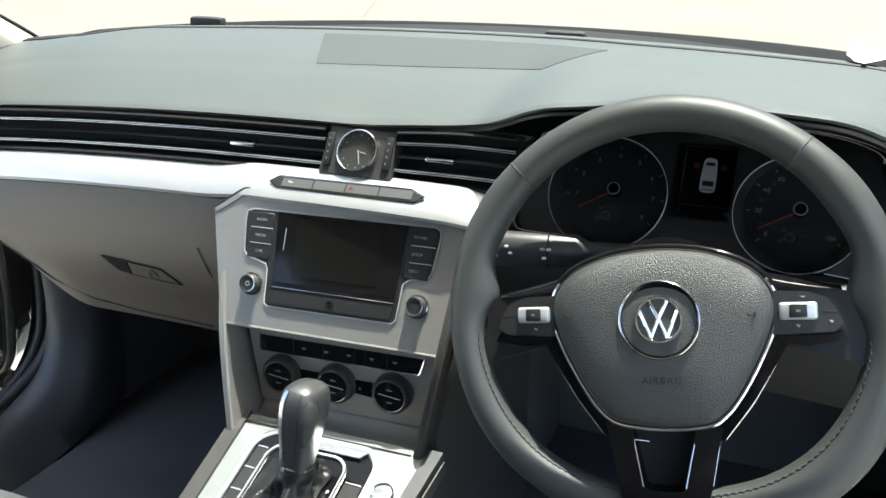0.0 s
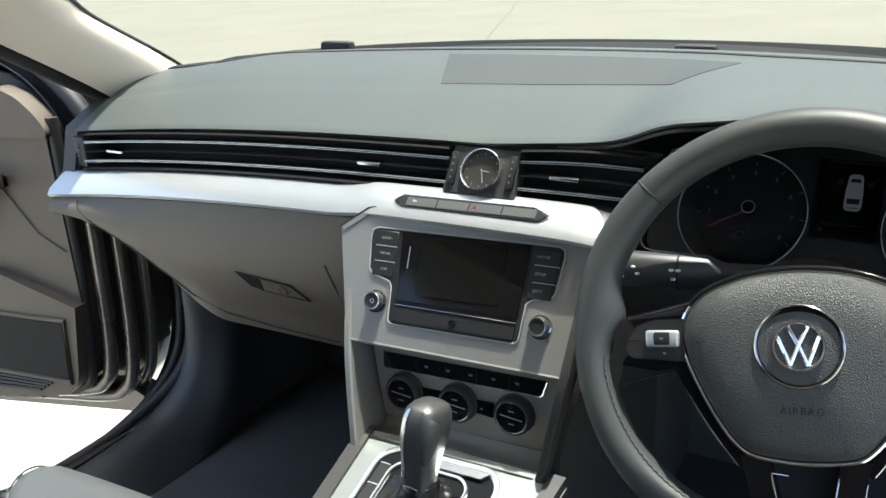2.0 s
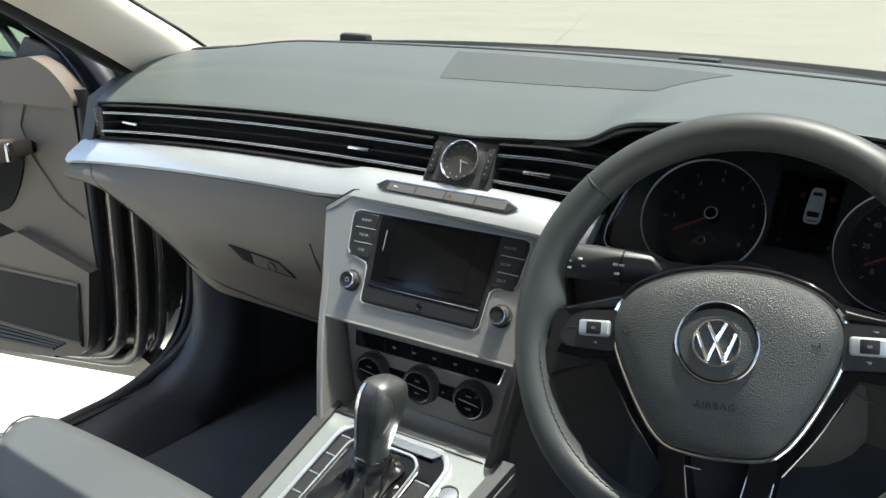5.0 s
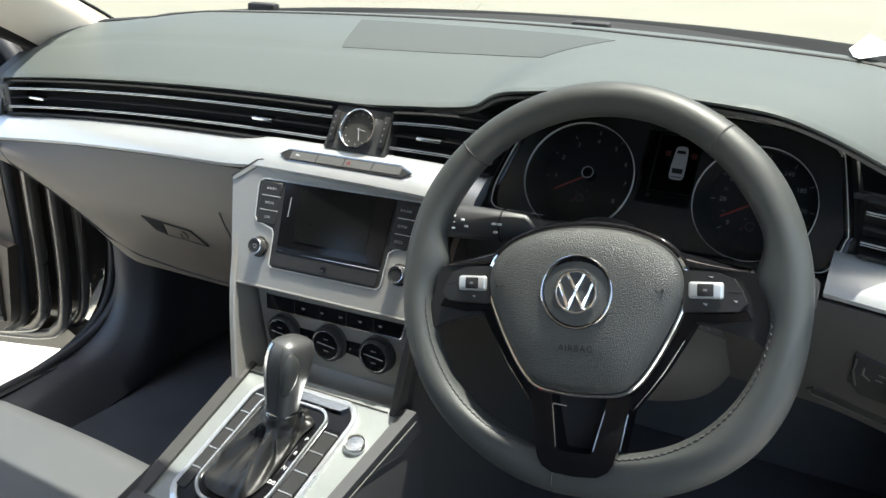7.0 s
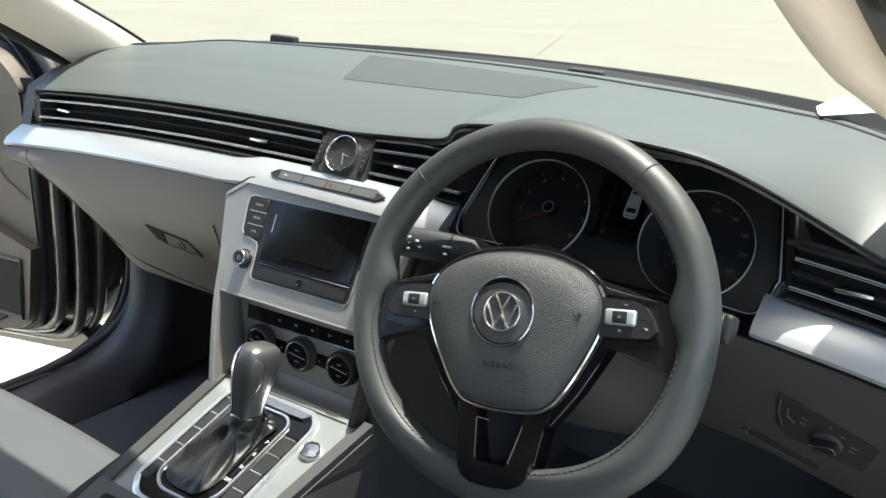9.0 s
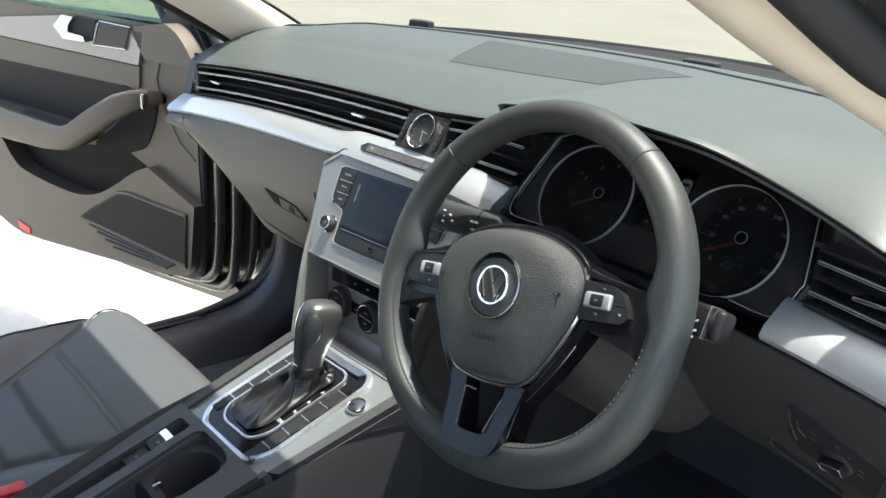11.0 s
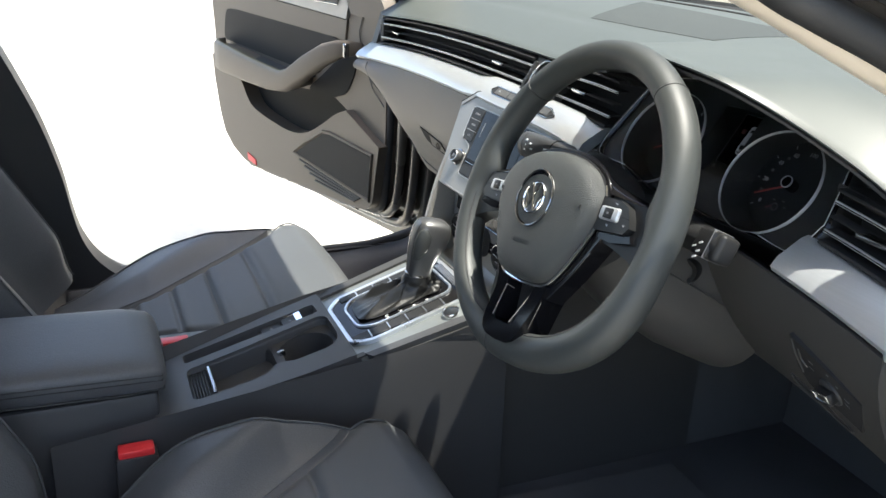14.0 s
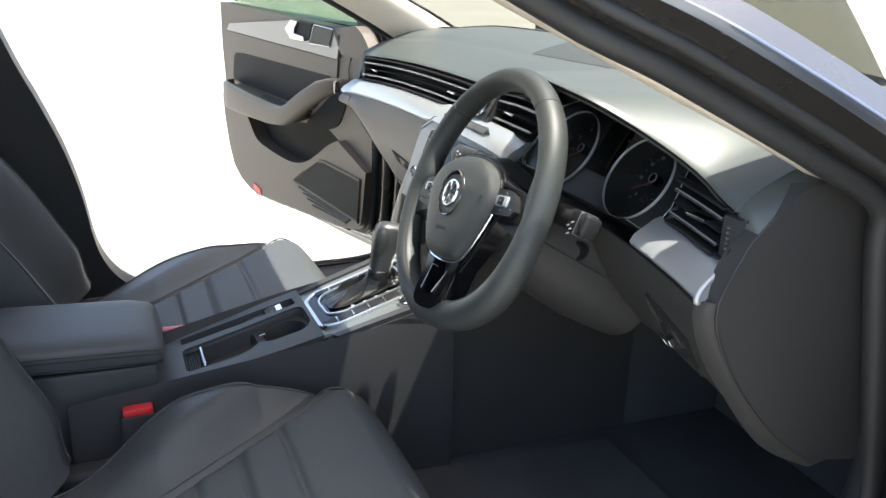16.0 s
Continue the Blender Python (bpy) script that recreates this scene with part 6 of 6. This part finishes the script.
shell = ((-0.855, 0.367), (-0.898, 0.345), (-1.022, 0.333), (-1.72, 0.288), (-1.80, 0.292), (-1.90, 0.315), (-1.98, 0.358), (-2.02, 0.43), (-2.055, 0.53), (-2.09, 0.68), (-2.11, 0.80), (-2.11, 0.950), (-0.88, 0.96), (-0.80, 0.90), (-0.80, 0.60), (-0.815, 0.48), (-0.832, 0.405))
part("shell", door_poly(shell, -0.16, -0.088, 0.02, 4), JAMB, door, "dark painted door shell")
part("upper_panel", door_poly(((-2.07, 0.62), (-2.10, 0.80), (-2.108, 0.968), (-1.60, 0.966), (-1.12, 0.958), (-0.98, 0.945), (-0.93, 0.925), (-0.895, 0.89), (-0.887, 0.56), (-1.10, 0.63), (-1.18, 0.655), (-1.47, 0.62), (-1.80, 0.58)), -0.05, 0.0, 0.010, 4), LOWER, door, "warm grey upper door panel")
rim = smooth_line([(-1.058, 0.634, 0), (-1.118, 0.609, 0), (-1.200, 0.561, 0), (-1.290, 0.517, 0), (-1.390, 0.495, 0), (-1.510, 0.494, 0), (-1.680, 0.507, 0), (-1.745, 0.535, 0), (-1.792, 0.575, 0), (-1.84, 0.602, 0), (-1.97, 0.622, 0)], 4)
part("lower_panel", door_poly([(-0.905, 0.44), (-0.884, 0.575)] + [(p.x, p.y) for p in rim] + [(-2.062, 0.628), (-2.045, 0.54), (-2.005, 0.43), (-1.965, 0.367), (-1.89, 0.327), (-1.79, 0.306), (-1.70, 0.304), (-0.98, 0.380), (-0.935, 0.392), (-0.913, 0.412)], -0.05, 0.022, 0.013, 4), LOWER, door, "warm grey lower door panel")
part("lower_step", tube(smooth_line([(*dp(x, z), 0.000) for x, z in ((-1.02, 0.369), (-1.10, 0.361), (-1.70, 0.298), (-1.79, 0.298), (-1.89, 0.318), (-1.97, 0.360), (-2.01, 0.43))], 4), 0.009, 8, m=DM), JAMB, door, "dark lower edge of the door panel")
# shallow back plate, black in place of a deep pocket's shade
part("pocket", door_poly(((-1.00, 0.45), (-1.00, 0.66), (-1.85, 0.63), (-1.85, 0.45)), -0.034, -0.028, 0.002), VOID, door, "door pocket back, black for its shade")
part("speaker_grille", door_poly(((-1.362, 0.436), (-1.276, 0.488), (-1.185, 0.538), (-1.145, 0.545), (-0.919, 0.541), (-0.928, 0.424)), 0.012, 0.0245, 0.006), GRILLED, door, "dark perforated speaker grille")
part("speaker_frame", tube([(*dp(x, z), 0.0235) for x, z in ((-1.372, 0.434), (-1.280, 0.492), (-1.187, 0.544), (-1.145, 0.551), (-0.913, 0.547), (-0.922, 0.419))], 0.005, 8, closed=True, m=DM), LOWER, door)
# no opening here: the hollow's shade is a black plate
part("handle_hollow", door_poly(rounded(((-1.32, 0.640), (-1.215, 0.705), (-1.10, 0.782), (-1.025, 0.800), (-1.045, 0.735), (-1.085, 0.672), (-1.18, 0.640)), 0.03), 0.0, 0.0035, 0.001), VOID, door, "flat black plate for the shaded hollow behind the pull handle")
for k in range(4):
    part("vent_rib", tube([(*dp(-1.335 + 0.035 * k, 0.422 - 0.012 * k), 0.023), (*dp(-0.97 - 0.01 * k, 0.412 - 0.006 * k), 0.023)], 0.0035, 6, m=DM), DARK, door)
part("trim_band", door_poly(((-2.02, 0.872), (-1.99, 0.898), (-1.40, 0.955), (-1.06, 0.945), (-1.085, 0.870)), -0.01, 0.010, 0.004), DOORBAND, door, "satin grey trim band")
part("lower_band", door_poly(((-2.05, 0.800), (-2.03, 0.868), (-1.087, 0.866), (-1.095, 0.815)), -0.01, 0.006, 0.003), LOWER, door)
lt = part("release_bowl", door_poly(((-1.42, 0.925), (-1.37, 0.955), (-1.245, 0.957), (-1.27, 0.905), (-1.385, 0.903)), 0.004, 0.0125, 0.003), CAVITY, door, "black release recess")
part("release_lever", door_poly(((-1.425, 0.928), (-1.38, 0.958), (-1.33, 0.957), (-1.355, 0.935), (-1.36, 0.918), (-1.29, 0.915), (-1.285, 0.902), (-1.385, 0.899)), 0.006, 0.022, 0.004), STEEL, lt, "satin metal release lever")
part("tweeter", door_poly(((-1.225, 0.953), (-1.105, 0.951), (-1.128, 0.906), (-1.255, 0.902)), 0.006, 0.014, 0.003), BUTTON, door, "dark grille")
part("tweeter_frame", tube([(*dp(x, z), 0.013) for x, z in ((-1.228, 0.956), (-1.100, 0.954), (-1.126, 0.902), (-1.262, 0.898))], 0.0022, 6, closed=True, m=DM), STEEL, door)
arms = []
for x, zt, zb, d, inner in ((-1.945, 0.700, 0.625, 0.02, -0.02), (-1.92, 0.702, 0.616, 0.060, -0.02), (-1.86, 0.706, 0.611, 0.090, -0.02), (-1.78, 0.707, 0.612, 0.100, -0.02), (-1.55, 0.700, 0.619, 0.105, -0.02), (-1.39, 0.698, 0.627, 0.105, -0.02), (-1.31, 0.699, 0.637, 0.104, -0.02), (-1.27, 0.712, 0.648, 0.102, 0.03), (-1.18, 0.764, 0.697, 0.094, 0.05), (-1.10, 0.806, 0.745, 0.080, 0.040), (-1.05, 0.822, 0.772, 0.062, 0.020), (-1.01, 0.826, 0.787, 0.040, -0.01), (-0.998, 0.820, 0.795, 0.010, -0.02)):
    s_ = dp(x, 0)[0]
    arms.append([DM @ Vector(p) for p in ((s_, zb + 0.02, inner), (s_, zb, max(inner, d * 0.75)), (s_, zb + 0.003, d * 0.95), (s_, zb + 0.012, d), (s_, zt - 0.010, d), (s_, zt - 0.003, d * 0.97), (s_, zt, d * 0.92), (s_, zt - 0.002, max(inner, d * 0.80)), (s_, zt - 0.020, max(inner, d * 0.74)), (s_, zt - 0.024, inner))])
part("armrest", loft(arms), LOWER, door, "warm grey armrest rising to a pull handle", 70)
tray_rows = []
for x, zt, d in ((-1.92, 0.702, 0.060), (-1.86, 0.704, 0.090), (-1.62, 0.702, 0.105), (-1.40, 0.698, 0.105), (-1.31, 0.699, 0.104), (-1.27, 0.710, 0.102)):
    s_ = dp(x, 0)[0]
    tray_rows.append([DM @ Vector(p) for p in ((s_, zt - 0.021, d * 0.76), (s_, zt - 0.022, 0.002), (s_, zt - 0.028, 0.002), (s_, zt - 0.028, d * 0.76))])
part("arm_tray", loft(tray_rows), DARK, door, "black tray in the armrest")
part("band_seam", tube([(*dp(x, z), 0.003) for x, z in ((-1.092, 0.870), (-1.104, 0.845), (-1.100, 0.822), (-1.40, 0.822))], 0.0012, 6, m=DM), RUBBER, door)
part("handle_end", rbox(-0.006, 0.006, -0.022, 0.014, -0.008, 0.008, 0.004, 3, DM @ at(dp(-1.010, 0)[0], 0.806, 0.050)), DCHROME, door, "chrome handle end")
# flat plate; the recess shade is in its dark colour
part("arm_hollow", door_poly(rounded(((-1.99, 0.690), (-1.965, 0.795), (-1.60, 0.818), (-1.20, 0.818), (-1.10, 0.803), (-1.20, 0.74), (-1.26, 0.690)), 0.03), -0.005, 0.0045, 0.002), INSET, door, "dark plate for the shaded recess above the armrest")
part("seam", tube([(*dp(x, z), 0.002) for x, z in ((-1.012, 0.883), (-1.028, 0.845), (-1.013, 0.792), (-0.952, 0.709), (-0.897, 0.676))], 0.0012, 6, m=DM), RUBBER, door)
part("mirror_cover", door_poly(rounded(((-1.060, 0.886), (-1.112, 0.955), (-1.03, 0.966), (-0.975, 0.975), (-0.935, 0.958), (-0.905, 0.932), (-0.884, 0.903), (-0.886, 0.886)), 0.012), -0.03, 0.010, 0.012, 4), LOWER, door, "warm grey mirror corner cover")
part("corner_blank", door_poly(((-1.10, 0.93), (-1.046, 1.002), (-0.97, 0.975), (-0.93, 0.935), (-0.905, 0.89), (-0.91, 0.86), (-1.06, 0.86)), -0.075, -0.050, 0.004), RUBBER, door, "black corner behind the mirror cover")
edge_line = smooth_line([(*dp(x, z), d) for x, z, d in ((-1.140, 1.086, -0.020), (-1.055, 1.060, -0.045), (-0.968, 1.024, -0.050), (-0.915, 0.992, -0.050), (-0.873, 0.950, -0.050), (-0.846, 0.908, -0.050), (-0.835, 0.870, -0.050), (-0.832, 0.80, -0.050))], 5)
part("frame_edge", tube(edge_line, 0.0150, 12, m=DM), RUBBER, door, "thick black front edge of the window frame")
part("frame_web", loft([[DM @ (p + Vector((-0.002, 0.004, -0.018))), DM @ (p + Vector((0.045, -0.040, -0.018))), DM @ (p + Vector((0.045, -0.040, -0.024))), DM @ (p + Vector((-0.002, 0.004, -0.024)))] for p in edge_line]), CAVITY, door, "black inner side of the window frame")
part("frame_bead", tube(smooth_line([(*dp(x, z), -0.046) for x, z in ((-1.144, 1.063), (-1.081, 1.040), (-1.02, 1.015), (-0.962, 0.983), (-0.925, 0.945), (-0.901, 0.905), (-0.889, 0.855), (-0.885, 0.80))], 4), 0.0014, 6, m=DM), FAINT, door, "thin pale bead in the frame")
part("reflector", door_poly(((-1.745, 0.318), (-1.75, 0.340), (-1.675, 0.331), (-1.672, 0.313)), -0.02, 0.0255, 0.003), RED, door, "red reflector")
part("door_bottom", door_poly(((-1.93, 0.262), (-1.93, 0.290), (-1.72, 0.302), (-1.20, 0.335), (-0.87, 0.365), (-0.838, 0.345), (-0.840, 0.314), (-1.20, 0.290), (-1.586, 0.272)), -0.125, -0.070, 0.008), JAMB, door, "dark painted bottom flange of the door")
for name, d, rad, m_, line in (("edge_seal", -0.014, 0.011, RUBBER, ((-0.888, 0.92), (-0.889, 0.70), (-0.893, 0.559), (-0.908, 0.424), (-0.936, 0.390), (-0.985, 0.376), (-1.222, 0.352), (-1.70, 0.296))),
                               ("shell_ridge", -0.034, 0.0145, JAMB, ((-0.860, 0.88), (-0.860, 0.70), (-0.866, 0.52), (-0.878, 0.43), (-0.898, 0.397), (-0.936, 0.376), (-1.105, 0.352), (-1.70, 0.292))),
                               ("shell_ridge", -0.058, 0.0135, JAMB, ((-0.830, 0.86), (-0.830, 0.70), (-0.836, 0.52), (-0.852, 0.405), (-0.874, 0.370), (-0.912, 0.350), (-1.05, 0.336), (-1.70, 0.286))),
                               ("shell_ridge", -0.095, 0.0120, JAMB, ((-0.812, 0.86), (-0.812, 0.60), (-0.826, 0.45), (-0.850, 0.382), (-0.90, 0.352), (-1.05, 0.338), (-1.70, 0.290)))):
    part(name, tube(smooth_line([(*dp(x, z), d) for x, z in line], 6), rad, 12, m=DM), m_, door, "rolled painted edge" if m_ is JAMB else "black rubber edge seal")
pane = smooth_line([(*dp(-2.12, 0.94), -0.085), (*dp(-2.03, 1.15), 0.040), (*dp(-1.90, 1.36), 0.150)], 4), smooth_line([(*dp(-0.98, 0.96), -0.085), (*dp(-1.16, 1.15), 0.030), (*dp(-1.35, 1.32), 0.125)], 4)
gl = part("window", loft([[DM @ a, DM @ b, DM @ (b + Vector((0, 0, 0.004))), DM @ (a + Vector((0, 0, 0.004)))] for a, b in zip(*pane)]), GREEN, door, "green tinted window pane")
part("window_frame", tube([(*dp(x, z), d) for x, z, d in ((-2.13, 0.98, -0.075), (-2.05, 1.16, 0.040), (-1.92, 1.38, 0.155), (-1.35, 1.345, 0.130), (-1.16, 1.18, 0.035), (-0.92, 1.02, -0.083))], 0.018, 8, m=DM), RUBBER, door, "black window frame")
part("quarter_post", tube([(*dp(-1.062, 0.955), -0.062), (*dp(-1.119, 1.033), -0.058), (*dp(-1.16, 1.09), -0.03)], 0.009, 8, m=DM), RUBBER, door)
for z in (0.48, 0.80):
    part("hinge", rbox(-0.05, 0.02, z - 0.028, z + 0.028, -0.15, -0.11, 0.006, 2, DM), JAMB, door, "dark painted hinge")

driver_door = copy_thing(door, Matrix.Scale(-1, 4, (1, 0, 0)))
driver_door.name = "driver_door"
tagged(driver_door, "open driver door with dark grey trim panel", "car door")

# ---- loose things and small fixtures ----
pp = thing("paper_sheet", "white folded paper lying on the scuttle", "paper")
part("sheet", sheet(lambda u, v: Vector((0.519, 0.455, 1.018)).lerp(Vector((0.568, 0.535, 1.020)), u).lerp(Vector((0.502, 0.51, 1.021)).lerp(Vector((0.512, 0.640, 1.026)), u), v) + Vector((0, 0, 0.006 * abs(v - 0.5))), steps(0, 1, 8), steps(0, 1, 8), 0.0008), PAPER, pp)
for x, y, h in ((-0.475, 0.565, 1.026), (0.115, 0.66, 1.019)):
    tagged(link("wiper_pivot", rbox(x - 0.032, x + 0.032, y - 0.008, y + 0.012, 1.000, h, 0.006), DARK), "black wiper pivot cover at the windscreen base", "wiper", "wiper pivots")
# small steel wedge where a pale patch stands beside the tunnel
rl = thing("pale_steel_piece", "small steel piece at the tunnel side", "seat rail")
part("rail", prism([(-0.030, 0.290), (0.026, 0.290), (0.024, 0.366), (0.008, 0.380), (-0.004, 0.372)], 0.118, 0.132, Matrix(((0, 0, 1, 0), (1, 0, 0, 0), (0, 1, 0, 0), (0, 0, 0, 1))), 0.003), STEEL, rl)
mt = thing("floor_mat", "black carpet mat in the driver footwell", "floor mat")
part("mat", prism([(0.16, -0.10), (0.66, -0.10), (0.64, 0.42), (0.18, 0.42)], 0.291, 0.303, None, 0.004), CARPET, mt)
hg = thing("door_hinge", "metal driver door hinge with bolt", "hinge")
part("plate", rbox(0.83, 0.90, 0.41, 0.43, 0.55, 0.62, 0.004), STEEL, hg)
part("bolt", lathe([(0, 0.012), (0.012, 0.012), (0.014, 0.0), (0, 0)], basis((0.865, 0.409, 0.59), (1, 0, 0), (0, -1, 0)), 12), STEEL, hg)
for sx in (-1, 1):
    tagged(link("rear_side", loft([[(sx * x, y, z) for x, z in ((0.74, 0.28), (0.82, 0.26), (0.875, 0.55), (0.86, 0.80), (0.80, 0.95), (0.74, 0.96))] for y in (-1.52, -1.1, -0.90)]), PAINT), "dark metallic body side behind the front door", "body side", kind="structure")
